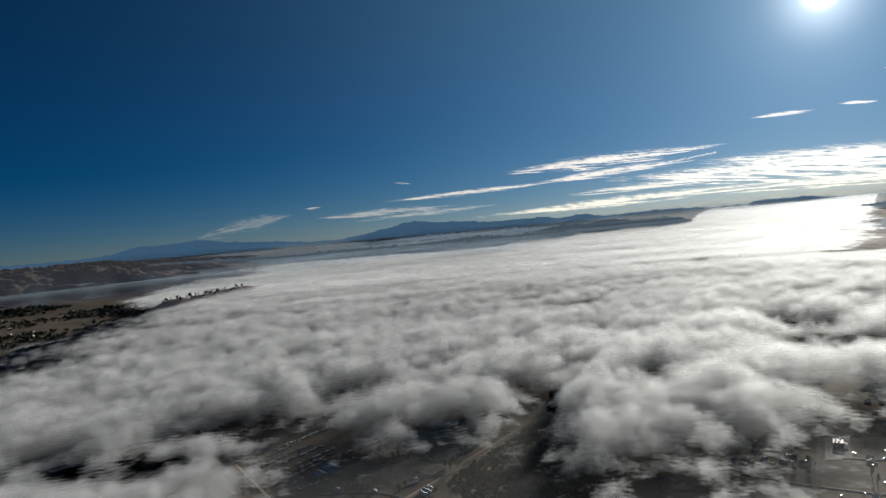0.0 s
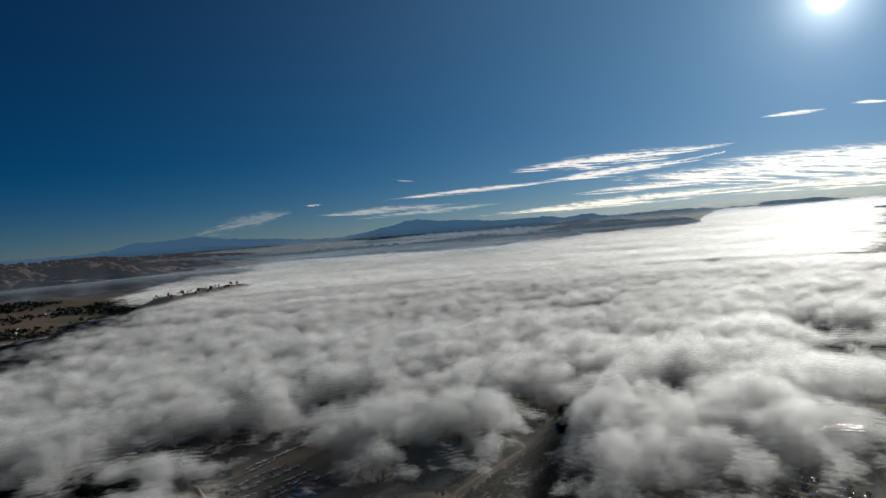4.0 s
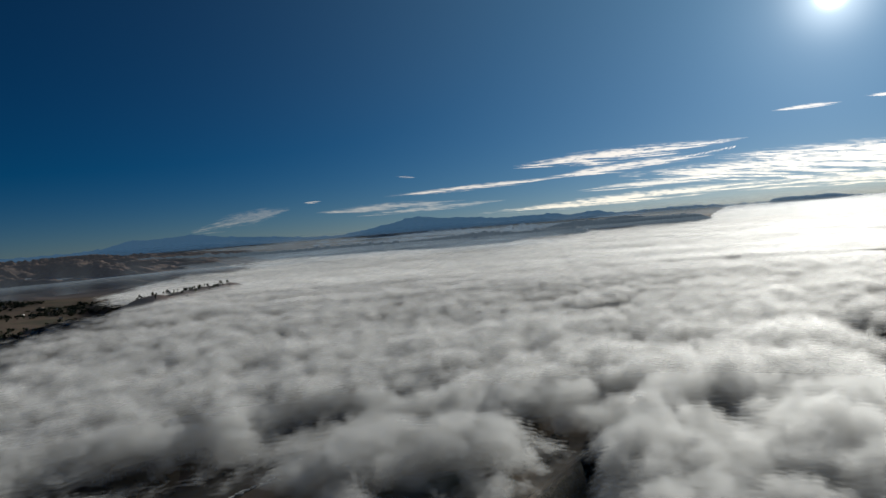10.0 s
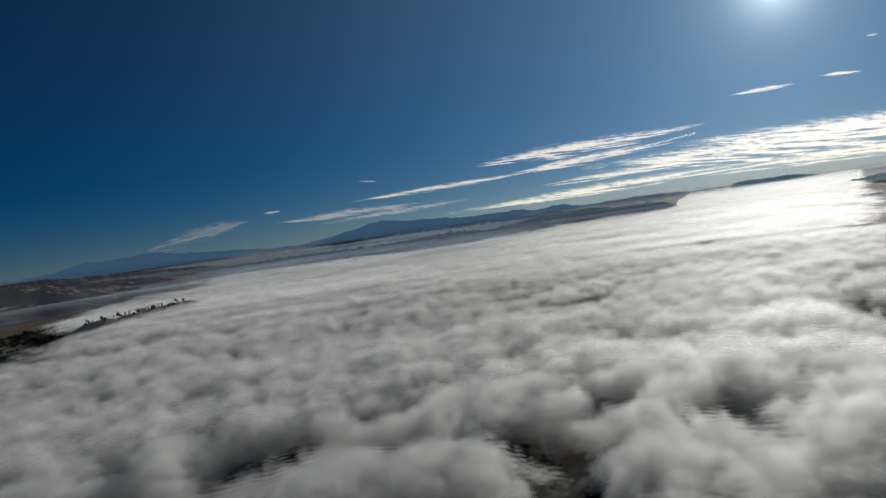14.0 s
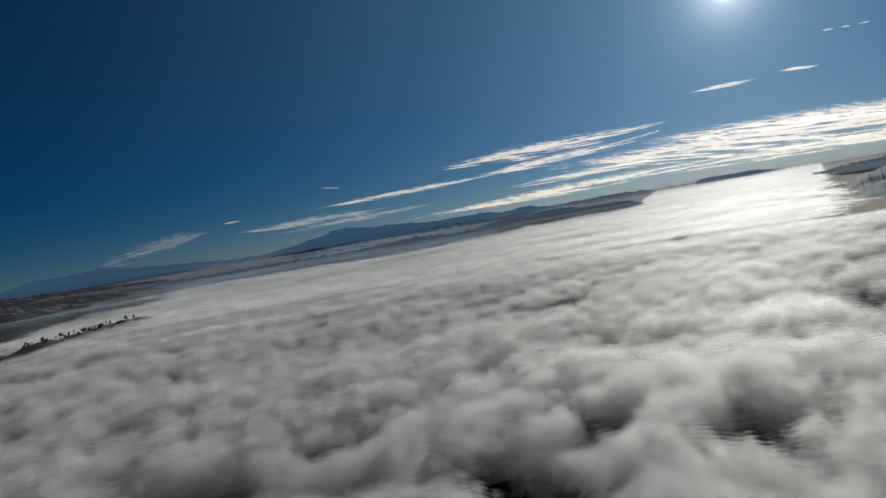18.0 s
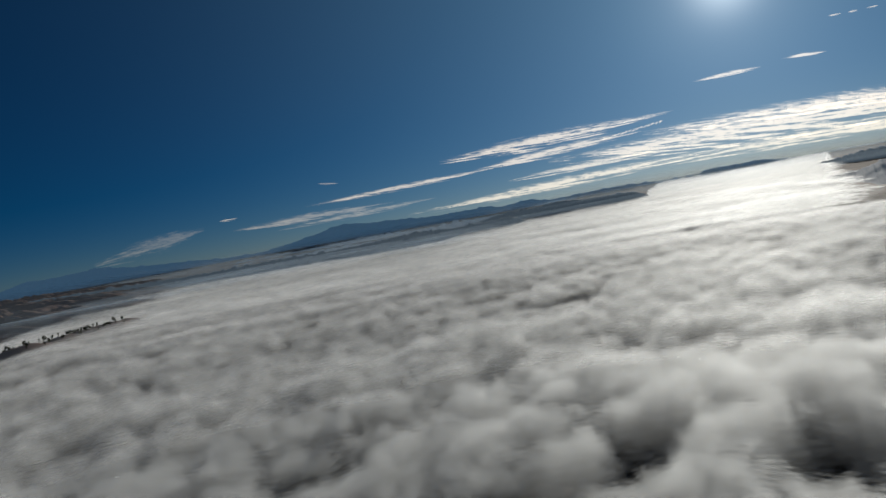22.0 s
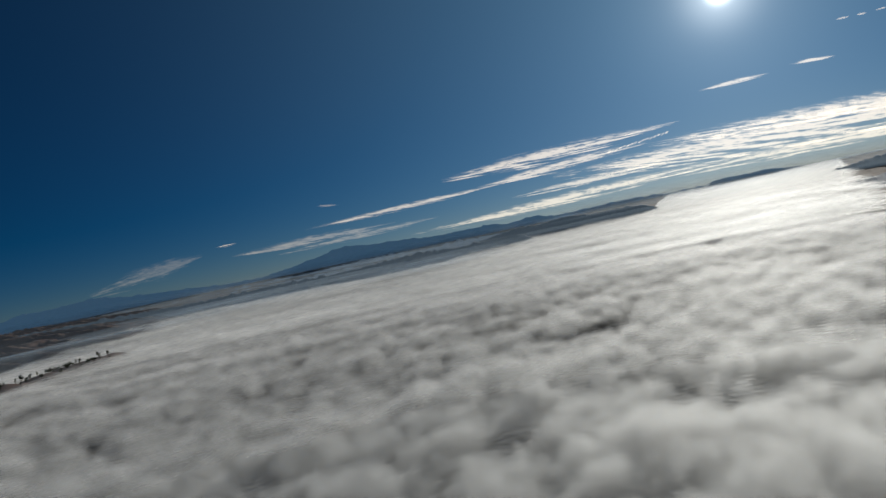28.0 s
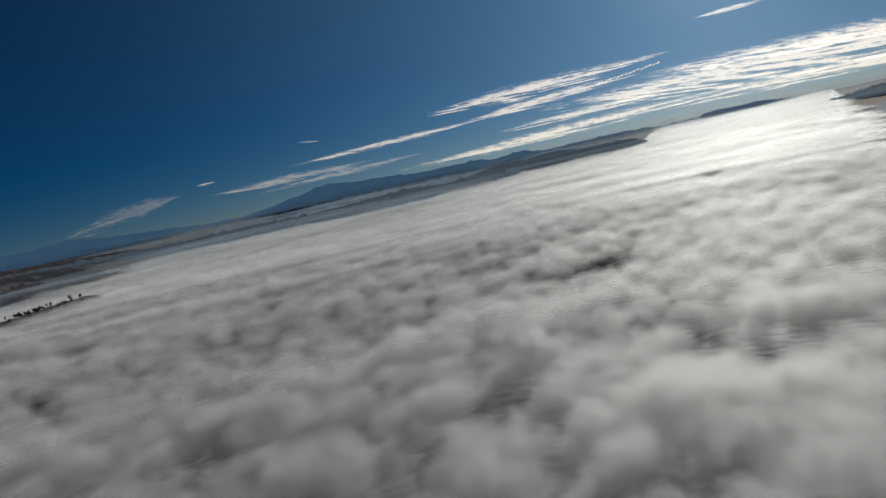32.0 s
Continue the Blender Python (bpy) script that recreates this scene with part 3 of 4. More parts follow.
grey_roof = plain("grey_shingle", (0.17, 0.165, 0.16), 0.8, 0, 0.6, 0.25)
tan_roof = plain("tan_tile", (0.3, 0.21, 0.15), 0.75, 0, 0.6, 0.2)
red_roof = plain("red_tile", (0.34, 0.11, 0.06), 0.7, 0, 0.6, 0.2)
tin_roof = plain("tin_roof", (0.5, 0.5, 0.49), 0.55, 0.1, 0.4, 0.15)
green_roof = plain("green_tin", (0.3, 0.38, 0.35), 0.55, 0.1, 0.4, 0.15)
wood_door = plain("brown_door", (0.16, 0.09, 0.05), 0.6, 0, 2.0, 0.2)
rubber = plain("black_tyre", (0.025, 0.025, 0.025), 0.85, 0, 3.0, 0.2)
bark = plain("bark", (0.1, 0.075, 0.055), 0.95, 0, 1.5, 0.3)
car_paints = [plain("car_white", (0.75, 0.75, 0.74), 0.25, 0, 1.0, 0.05), plain("car_silver", (0.45, 0.46, 0.47), 0.25, 0.7, 1.0, 0.05),
              plain("car_dark", (0.05, 0.055, 0.065), 0.25, 0.2, 1.0, 0.1), plain("car_blue", (0.06, 0.12, 0.25), 0.25, 0.2, 1.0, 0.1)]


def glass_material():
    m, n, l, o = shader("dark_window_glass")
    b = n.new("ShaderNodeBsdfPrincipled")
    b.inputs["Base Color"].default_value, b.inputs["Roughness"].default_value = (0.03, 0.035, 0.04, 1), 0.08
    l.new(b.outputs[0], o.inputs[0])
    return m


def leaf_material(name, dark, light):
    m, n, l, o = shader(name)
    b = n.new("ShaderNodeBsdfPrincipled")
    geo, info = n.new("ShaderNodeNewGeometry"), n.new("ShaderNodeObjectInfo")
    pick = maths(n, l, "ADD", maths(n, l, "MULTIPLY", geo.outputs["Random Per Island"], 0.75), maths(n, l, "MULTIPLY", info.outputs["Random"], 0.25))
    tone = ramp(n, l, pick, [(0.0, dark), (0.75, light), (1.0, tuple(c * 1.25 for c in light))]).outputs[0]
    l.new(mix(n, l, tone, noise_node(n, l, 0.05, 4).outputs["Color"], 0.25, "OVERLAY"), b.inputs["Base Color"])
    b.inputs["Roughness"].default_value, b.inputs["Specular IOR Level"].default_value = 0.9, 0.08
    l.new(b.outputs[0], o.inputs[0])
    return m


def water_material():
    m, n, l, o = shader("pond_water")
    b = n.new("ShaderNodeBsdfPrincipled")
    b.inputs["Base Color"].default_value, b.inputs["Roughness"].default_value = (0.018, 0.035, 0.026, 1), 0.12
    bp = n.new("ShaderNodeBump")
    bp.inputs["Strength"].default_value, bp.inputs["Distance"].default_value = 0.15, 0.2
    l.new(noise_node(n, l, 0.4, 4).outputs["Fac"], bp.inputs["Height"])
    l.new(bp.outputs[0], b.inputs["Normal"])
    l.new(b.outputs[0], o.inputs[0])
    return m


pane, water = glass_material(), water_material()
leaf_green = leaf_material("dusty_green_leaves", (0.02, 0.028, 0.012), (0.06, 0.07, 0.028))
leaf_olive = leaf_material("olive_brush_leaves", (0.05, 0.046, 0.02), (0.15, 0.12, 0.045))
leaf_dark = leaf_material("dark_evergreen_leaves", (0.012, 0.018, 0.012), (0.035, 0.045, 0.025))


# ---- land cover ----
def patch(name, corners, material, z, label, category, wobble=2.0, kind="structure"):
    """A flat piece of land cover with an uneven edge and a shallow rim."""
    pts = []
    for k, (x0, y0) in enumerate(corners):
        x1, y1 = corners[(k + 1) % len(corners)]
        steps = max(2, int(math.hypot(x1 - x0, y1 - y0) / 5))
        for i in range(steps):
            f = i / steps
            x, y = x0 + (x1 - x0) * f, y0 + (y1 - y0) * f
            pts.append((x + wobble * float(perlin(x / 9, y / 9, 70)), y + wobble * float(perlin(x / 9, y / 9, 71))))
    bm = bmesh.new()
    top = [bm.verts.new((x, y, z)) for x, y in pts]
    low = [bm.verts.new((x, y, -0.2)) for x, y in pts]
    bm.faces.new(top)
    for k in range(len(pts)):
        j = (k + 1) % len(pts)
        bm.faces.new((top[k], low[k], low[j], top[j]))
    bmesh.ops.triangulate(bm, faces=[f for f in bm.faces if len(f.verts) > 4])
    bmesh.ops.recalc_face_normals(bm, faces=bm.faces)
    me = bpy.data.meshes.new(name)
    bm.to_mesh(me)
    bm.free()
    me.materials.append(material)
    return tagged(new(name, me), label, category, kind=kind)


def strip(name, line, width, material, z, label, category="road"):
    """A road along a line, with a low edge on both sides."""
    pts = []
    for (x0, y0), (x1, y1) in zip(line, line[1:]):
        steps = max(2, int(math.hypot(x1 - x0, y1 - y0) / 8))
        pts += [(x0 + (x1 - x0) * i / steps, y0 + (y1 - y0) * i / steps) for i in range(steps)]
    pts.append(line[-1])
    p = np.array(pts)
    for _ in range(6):
        p[1:-1] = 0.25 * p[:-2] + 0.5 * p[1:-1] + 0.25 * p[2:]
    way = np.gradient(p, axis=0)
    side = np.stack([way[:, 1], -way[:, 0]], 1) / np.linalg.norm(way, axis=1)[:, None]
    rag = 1 + 0.12 * perlin(p[:, 0] / 11, p[:, 1] / 11, 44)[:, None]
    off = np.array([-0.56, -0.5, 0, 0.5, 0.56]) * width
    x, y = p[:, :1] + side[:, :1] * off * rag, p[:, 1:] + side[:, 1:] * off * rag
    zz = np.array([-0.1, z, z + 0.06, z, -0.1])[None, :] + 0 * x
    return tagged(sheet(name, x, y, zz, material), label, category, kind="structure")


patch("field", [(-430, 700), (-300, 770), (-232, 656), (-165, 560), (-150, 480), (-330, 470), (-440, 600)], tilled, 0.12, "bare brown tilled field under thin fog", "field", 5)
patch("field", [(-330, 705), (-290, 760), (-225, 760), (-200, 680), (-235, 650)], dry_grass, 0.2, "dry grass field beside a dirt track", "field", 4)
patch("field", [(-410, 715), (-322, 712), (-318, 690), (-345, 655), (-400, 655)], dirt, 0.26, "bare dirt yard round a cluster of houses", "yard", 3)
patch("lot", [(-112, 620), (-76, 588), (-60, 568), (-89, 545), (-118, 580), (-116, 605)], asphalt, 0.2, "dark paved lot beside caravans", "parking lot", 1.5)
patch("sand_lot", [(-87, 629), (-69, 650), (-46, 613), (-65, 596)], sand, 0.28, "pale levelled sand lot by a pond", "sand lot", 1)
patch("parking_lot", [(-70, 569), (-50, 586), (-27, 546), (-48, 522), (-66, 545)], plain("worn_lot", (0.14, 0.125, 0.11), 0.9, 0, 0.08, 0.25), 0.24, "worn grey parking lot with few cars", "parking lot", 1)
patch("sand_bank", [(-47, 570), (-9, 569), (0, 558), (-12, 541), (-31, 548)], sand, 0.34, "pale sandy bank at a pond", "sand", 2)
patch("pond", [(-48, 622), (-56, 650), (-40, 700), (10, 700), (38, 650), (27, 625), (14, 603), (-10, 573), (-30, 577), (-43, 600)], water, 0.3, "dark green pond with still water", "water", 3)
patch("sand_bed", [(35, 648), (48, 640), (68, 665), (96, 705), (116, 736), (128, 790), (100, 830), (62, 800), (43, 730)], sand, 0.22, "pale sandy riverbed with scattered bushes", "riverbed", 5)
patch("woodland_floor", [(-15, 535), (18, 580), (66, 650), (118, 730), (150, 735), (160, 640), (130, 560), (120, 470), (60, 440), (0, 480)], dry_grass, 0.16, "shaded brush floor under the wood", "ground", 4)
patch("field", [(140, 470), (215, 490), (260, 560), (275, 640), (180, 640), (150, 560)], dry_grass, 0.14, "dry straw-coloured field by a road", "field", 4)
patch("field", [(310, 580), (330, 545), (420, 640), (520, 780), (470, 800), (385, 700)], dry_grass, 0.14, "dry straw-coloured field between roads", "field", 4)
patch("yard", [(272, 504), (300, 553), (318, 549), (291, 501)], plain("concrete_yard", (0.15, 0.14, 0.13), 0.85, 0, 0.15, 0.2), 0.26, "pale concrete yard round a white building", "yard", 0.3)
patch("parking_lot", [(279, 640), (289, 670), (343, 645), (330, 614)], asphalt, 0.24, "dark car lot packed with cars", "parking lot", 1)
strip("dirt_road", [(-60, 478), (-44, 503), (-23, 530), (-10, 545), (3, 573), (19, 593), (46, 629), (67, 662), (114, 736), (140, 790)], 3.8, dirt, 0.42, "pale dirt track beside a pond")
strip("dirt_road", [(-440, 640), (-370, 673), (-322, 657), (-276, 685), (-240, 690)], 3.0, dirt, 0.36, "narrow dirt track across a field")
strip("dirt_road", [(-293, 780), (-278, 739), (-232, 656), (-165, 545), (-120, 470)], 3.5, dirt, 0.38, "straight dirt track between fields")
strip("dirt_road", [(-380, 690), (-338, 697), (-293, 751), (-240, 800)], 3.0, dirt, 0.36, "dirt track past a row of houses")
strip("road", [(190, 380), (230, 442), (267, 504), (302, 565), (381, 705), (470, 860), (600, 1080)], 4.6, asphalt, 0.3, "long straight grey road through the valley")
strip("road", [(150, 540), (190, 504), (214, 483), (232, 464), (300, 420)], 3.4, asphalt, 0.34, "side road joining the main road")
strip("road", [(285, 505), (340, 480), (420, 450)], 3.4, asphalt, 0.34, "side road past low houses")
strip("road", [(300, 556), (330, 548), (420, 520)], 3.4, asphalt, 0.34, "side road between yards")
strip("path", [(-115, 525), (-60, 520), (-45, 500)], 4.0, asphalt, 0.3, "short paved lane by low buildings")


# ---- small builders ----
def block(bm, x0, x1, y0, y1, z0, z1, bevel=0.0):
    v = bmesh.ops.create_cube(bm, size=1.0)["verts"]
    for p in v:
        p.co = Vector((x0 + (p.co.x + 0.5) * (x1 - x0), y0 + (p.co.y + 0.5) * (y1 - y0), z0 + (p.co.z + 0.5) * (z1 - z0)))
    if bevel:
        bmesh.ops.bevel(bm, geom=list({e for p in v for e in p.link_edges}), offset=bevel, segments=2, affect="EDGES")
    return bm


def boxed(*sizes):
    return block(bmesh.new(), *sizes)


def gable(x, y, z0, z1, over=0.4, thick=0.18):
    """A pitched roof over a plan of half sizes x and y, ridge along y."""
    bm = bmesh.new()
    x, y = x + over, y + over
    ring = [(-x, z0 - 0.15), (0, z1), (x, z0 - 0.15), (x, z0 - 0.15 + thick), (0, z1 + thick), (-x, z0 - 0.15 + thick)]
    a, b = [bm.verts.new((px, -y, pz)) for px, pz in ring], [bm.verts.new((px, y, pz)) for px, pz in ring]
    bm.faces.new(a)
    bm.faces.new(b[::-1])
    for k in range(6):
        bm.faces.new((a[k], b[k], b[(k + 1) % 6], a[(k + 1) % 6]))
    bmesh.ops.recalc_face_normals(bm, faces=bm.faces)
    return bm


def gabled_walls(x, y, z0, z1):
    bm = bmesh.new()
    ring = [(-x, -0.3), (x, -0.3), (x, z0), (0, z1), (-x, z0)]
    a, b = [bm.verts.new((px, -y, pz)) for px, pz in ring], [bm.verts.new((px, y, pz)) for px, pz in ring]
    bm.faces.new(a)
    bm.faces.new(b[::-1])
    for k in range(5):
        bm.faces.new((a[k], b[k], b[(k + 1) % 5], a[(k + 1) % 5]))
    bmesh.ops.recalc_face_normals(bm, faces=bm.faces)
    return bm


def thing(name, label, category, group=""):
    return tagged(new(name), label, category, group)


def house(x, y, wall_h, ridge, wall_mat, roof_mat, label, group, name="house", chimney=True):
    h = thing(name, label, "house", group)
    part("wall", gabled_walls(x, y, wall_h, ridge - 0.1), wall_mat, h)
    part("roof", gable(x, y, wall_h, ridge), roof_mat, h)
    part("door", boxed(-0.5, 0.5, -y - 0.06, -y + 0.05, 0, 2.05), wood_door, h)
    for sx in (-1, 1):
        part("window", boxed(sx * x * 0.6 - 0.6, sx * x * 0.6 + 0.6, -y - 0.06, -y + 0.05, 1.0, 2.1), pane, h)
        part("window", boxed(sx * (x + 0.06), sx * (x - 0.05), -0.7, 0.7, 1.0, 2.1), pane, h)
    if chimney:
        part("chimney", boxed(x * 0.35, x * 0.35 + 0.6, y * 0.3, y * 0.3 + 0.6, wall_h, ridge + 0.5), cream_wall, h)
    return h


def caravan(long, wall_mat, roof_mat, label):
    c = thing("caravan", label, "caravan", "caravans in the park")
    x, y = 1.25, long / 2
    part("body", block(bmesh.new(), -x, x, -y, y, 0.45, 2.55, 0.16), wall_mat, c)
    part("roof", block(bmesh.new(), -x - 0.08, x + 0.08, -y - 0.08, y + 0.08, 2.5, 2.72, 0.07), roof_mat, c)
    part("skirt", boxed(-x + 0.1, x - 0.1, -y + 0.2, y - 0.2, -0.1, 0.5), rubber, c)
    part("door", boxed(x - 0.05, x + 0.04, -0.4, 0.4, 0.5, 2.3), wood_door, c)
    for yy in (-y * 0.6, y * 0.6):
        part("window", boxed(x - 0.05, x + 0.04, yy - 0.5, yy + 0.5, 1.3, 2.0), pane, c)
        part("window", boxed(-x - 0.04, -x + 0.05, yy - 0.5, yy + 0.5, 1.3, 2.0), pane, c)
    return c


def car(paint, label):
    c = thing("car", label, "car", "parked cars")
    part("body", block(bmesh.new(), -0.88, 0.88, -2.1, 2.1, 0.32, 0.92, 0.14), paint, c)
    bm = block(bmesh.new(), -0.8, 0.8, -1.5, 1.0, 0.88, 1.42, 0.1)
    for v in bm.verts:
        if v.co.z > 1.2:
            v.co.x *= 0.82
            v.co.y = v.co.y * 0.72 - 0.08
    part("cabin", bm, pane, c)
    part("roof", block(bmesh.new(), -0.6, 0.6, -1.05, 0.58, 1.38, 1.46, 0.03), paint, c)
    for sx in (-1, 1):
        for sy in (-1.3, 1.3):
            bm = bmesh.new()
            bmesh.ops.create_cone(bm, cap_ends=True, segments=12, radius1=0.33, radius2=0.33, depth=0.22,
                                  matrix=Matrix.Translation((sx * 0.8, sy, 0.33)) @ Matrix.Rotation(math.pi / 2, 4, "Y"))
            part("wheel", bm, rubber, c)
    return c


def shed(x, y, wall_h, ridge, roof_mat, label):
    s = thing("shed", label, "shed", "low sheds")
    part("wall", gabled_walls(x, y, wall_h, ridge - 0.1), cream_wall, s)
    part("roof", gable(x, y, wall_h, ridge, 0.3), roof_mat, s)
    part("door", boxed(-1.4, 1.4, -y - 0.06, -y + 0.05, 0, 2.4), tin_roof, s)
    for k in range(3):
        part("window", boxed(-x - 0.05, -x + 0.05, (k - 1) * y * 0.6 - 0.7, (k - 1) * y * 0.6 + 0.7, 1.2, 2.0), pane, s)
    return s


def crown_mesh(rng, height, radius, clumps, start=0.3, tall=1.0):
    """A crown of many small leafy clumps, uneven, with gaps."""
    bm = bmesh.new()
    lobes = [(rng.uniform(-0.5, 0.5) * radius, rng.uniform(-0.5, 0.5) * radius, height * rng.uniform(start + 0.15, 0.88), radius * rng.uniform(0.4, 0.65)) for _ in range(7)]
    for _ in range(clumps):
        lx, ly, lz, lr = lobes[rng.randrange(len(lobes))]
        d = Vector((rng.gauss(0, 1), rng.gauss(0, 1), rng.gauss(0, 1) * tall)).normalized() * lr * rng.uniform(0.55, 1.08)
        at, s = Vector((lx, ly, lz)) + d, radius * rng.uniform(0.12, 0.24)
        turn = Euler((rng.uniform(0, 6), rng.uniform(0, 6), rng.uniform(0, 6))).to_matrix()
        v = [bm.verts.new(at + turn @ Vector(p) * s) for p in ((1, 0, -0.35), (-0.5, 0.87, -0.35), (-0.5, -0.87, -0.35), (rng.uniform(-0.2, 0.2), 0.1, 0.8))]
        for f in ((0, 1, 2), (0, 3, 1), (1, 3, 2), (2, 3, 0)):
            bm.faces.new([v[i] for i in f])
    return bm


def trunk_mesh(rng, height, girth, limbs=4):
    bm = bmesh.new()
    bmesh.ops.create_cone(bm, segments=7, radius1=girth, radius2=girth * 0.4, depth=height * 0.8, matrix=Matrix.Translation((0, 0, height * 0.4 - 0.3)))
    for k in range(limbs):
        z, a = height * rng.uniform(0.35, 0.6), rng.uniform(0, 6.28)
        m = Matrix.Translation((0, 0, z)) @ Matrix.Rotation(a, 4, "Z") @ Matrix.Rotation(rng.uniform(0.5, 0.9), 4, "Y") @ Matrix.Translation((0, 0, height * 0.14))
        bmesh.ops.create_cone(bm, segments=5, radius1=girth * 0.4, radius2=girth * 0.12, depth=height * 0.28, matrix=m)
    return bm


def tree(seed, height, radius, leaves, label, clumps=150, start=0.3, tall=1.0):
    rng = random.Random(seed)
    t = thing("tree", label, "tree", "standing trees")
    part("trunk", trunk_mesh(rng, height, height * 0.03), bark, t)
    part("crown", crown_mesh(rng, height, radius, clumps, start, tall), leaves, t)
    return t


def woods(name, spots, leaves, label, seed, clumps=16):
    """Brush or far wood as one mesh of many leafy clumps: spots are (x, y, ground, height, radius)."""
    rng = np.random.default_rng(seed)
    n = len(spots)
    s = np.repeat(np.array(spots), clumps, 0)
    k = len(s)
    d = rng.normal(size=(k, 3))
    d /= np.linalg.norm(d, axis=1)[:, None]
    at = s[:, :3] + np.stack([d[:, 0] * s[:, 4] * 0.75, d[:, 1] * s[:, 4] * 0.75, s[:, 3] * (0.5 + 0.38 * d[:, 2])], 1)
    size = s[:, 4] * rng.uniform(0.28, 0.5, k)
    basis = np.linalg.qr(rng.normal(size=(k, 3, 3)))[0]
    tip = np.array([(1, 0, -0.35), (-0.5, 0.87, -0.35), (-0.5, -0.87, -0.35), (0.1, 0.1, 0.8)])
    co = at[:, None, :] + np.einsum("kij,vj->kvi", basis, tip) * size[:, None, None]
    low = np.repeat(s[:, 2], 4).reshape(k, 4)
    co[:, :, 2] = np.maximum(co[:, :, 2], low - 0.1)
    x, y, z = draw_in(co[..., 0], co[..., 1], co[..., 2])
    base = np.arange(k)[:, None, None] * 4
    tris = (base + np.array([(0, 1, 2), (0, 3, 1), (1, 3, 2), (2, 3, 0)])[None]).reshape(-1, 3)
    me = bpy.data.meshes.new(name)
    me.from_pydata(np.stack([x, y, z], -1).reshape(-1, 3).tolist(), [], tris.tolist())
    me.materials.append(leaves)
    return tagged(new(name, me), label, "woodland", kind="stuff")


def inside(x, y, corners):
    hit = False
    for (x0, y0), (x1, y1) in zip(corners, corners[1:] + corners[:1]):
        if (y0 > y) != (y1 > y) and x < (x1 - x0) * (y - y0) / (y1 - y0) + x0:
            hit = not hit
    return hit


def scatter(corners, count, gap, seed):
    rng = random.Random(seed)
    xs, ys = [c[0] for c in corners], [c[1] for c in corners]
    out = []
    for _ in range(count * 30):
        p = (rng.uniform(min(xs), max(xs)), rng.uniform(min(ys), max(ys)))
        if inside(*p, corners) and all((p[0] - q[0]) ** 2 + (p[1] - q[1]) ** 2 > gap * gap for q in out):
            out.append(p)
            if len(out) == count:
                break
    return out


def set_far(x, y, z):
    """Where a thing far off stands, and its scale there."""
    a, b, c = (float(v) for v in draw_in(x, y, z))
    s = (b - HUB[1]) / (y - HUB[1])
    return a, b, c, s

# ---- caravan park ----
park = random.Random(5)
kinds = [caravan(6.0, white_metal, white_metal, "white metal caravan with a pale flat roof"),
         caravan(5.0, cream_wall, tin_roof, "cream caravan with a shiny tin roof"),
         caravan(7.0, white_metal, grey_roof, "long white caravan with a grey roof")]
used = [False, False, False]


def set_copy(k, models, flags, m, size=0.5):
    if flags[k]:
        t = copy_thing(models[k], m)
    else:
        t, flags[k] = models[k], True
        t.matrix_basis = m
    t.scale = (size, size, size)
    return t


ROWS = [((-172, 660), (-134, 711), 9), ((-180, 648), (-150, 690), 6), ((-186, 622), (-156, 670), 9), ((-178, 606), (-146, 655), 9), ((-170, 596), (-128, 655), 11),
        ((-161, 582), (-116, 640), 11), ((-158, 570), (-118, 622), 10), ((-152, 558), (-120, 606), 9), ((-146, 545), (-118, 586), 8), ((-140, 532), (-112, 556), 6), ((-112, 612), (-98, 628), 4)]
ROWS = [(a, b, int(c * 1.9)) for a, b, c in ROWS]
for (x0, y0), (x1, y1), count in ROWS:
    turn = math.degrees(math.atan2(y1 - y0, x1 - x0))
    for i in range(count):
        if park.random() < 0.22:
            continue
        f = (i + 0.5) / count
        x, y = x0 + (x1 - x0) * f + park.uniform(-1.8, 1.8), y0 + (y1 - y0) * f + park.uniform(-1.8, 1.8)
        set_copy(park.choice((0, 0, 1, 2)), kinds, used, pose(x, y, 0.22, 0, 0, turn + 60 + park.uniform(-14, 14)))

# ---- cars ----
cars = [car(p, f"{w} car parked on open ground") for p, w in zip(car_paints, ("white", "silver", "dark", "blue"))]
driven = [False] * 4
for x, y in ((-64, 560), (-54, 547), (-45, 555), (-43, 552), (-38, 549), (-25, 551), (-66, 530), (-68, 549), (-79, 529), (-75, 533), (-124, 535), (-95, 600), (-97, 604), (-92, 597), (-101, 610),
             (225, 507), (232, 501), (236, 494), (244, 540), (256, 548), (254, 510), (250, 514), (258, 505), (246, 516), (213, 517), (242, 535), (262, 500), (248, 505),
             (304, 503), (299, 512), (322, 511), (296, 485), (285, 455), (247, 441), (262, 441), (300, 492), (312, 496)):
    set_copy(park.choice((0, 0, 1, 2, 3)), cars, driven, pose(x, y, 0.36, 0, 0, park.uniform(0, 180)))
for row, (x0, y0, x1, y1) in enumerate(((284, 661, 338, 637), (282, 654, 335, 631), (281, 646, 332, 624))):
    for i in range(26):
        if park.random() < 0.12:
            continue
        f = (i + 0.5) / 26
        set_copy(park.choice((0, 1, 1, 2, 3)), cars, driven, pose(x0 + (x1 - x0) * f, y0 + (y1 - y0) * f, 0.36, 0, 0, 25 + park.uniform(-6, 6)))

# ---- buildings ----
barn = shed(6.0, 9.0, 3.4, 5.6, green_roof, "large shed with a pale green tin roof")
barn.matrix_basis = pose(-113, 577, 0.2, 0, 0, 38)
annex = shed(4.0, 6.0, 2.8, 4.2, tin_roof, "smaller tin-roofed shed beside a large shed")
annex.matrix_basis = pose(-120, 566, 0.2, 0, 0, 38)
long_shed = shed(2.4, 8.0, 2.6, 3.6, white_metal, "long low shed with a white roof")
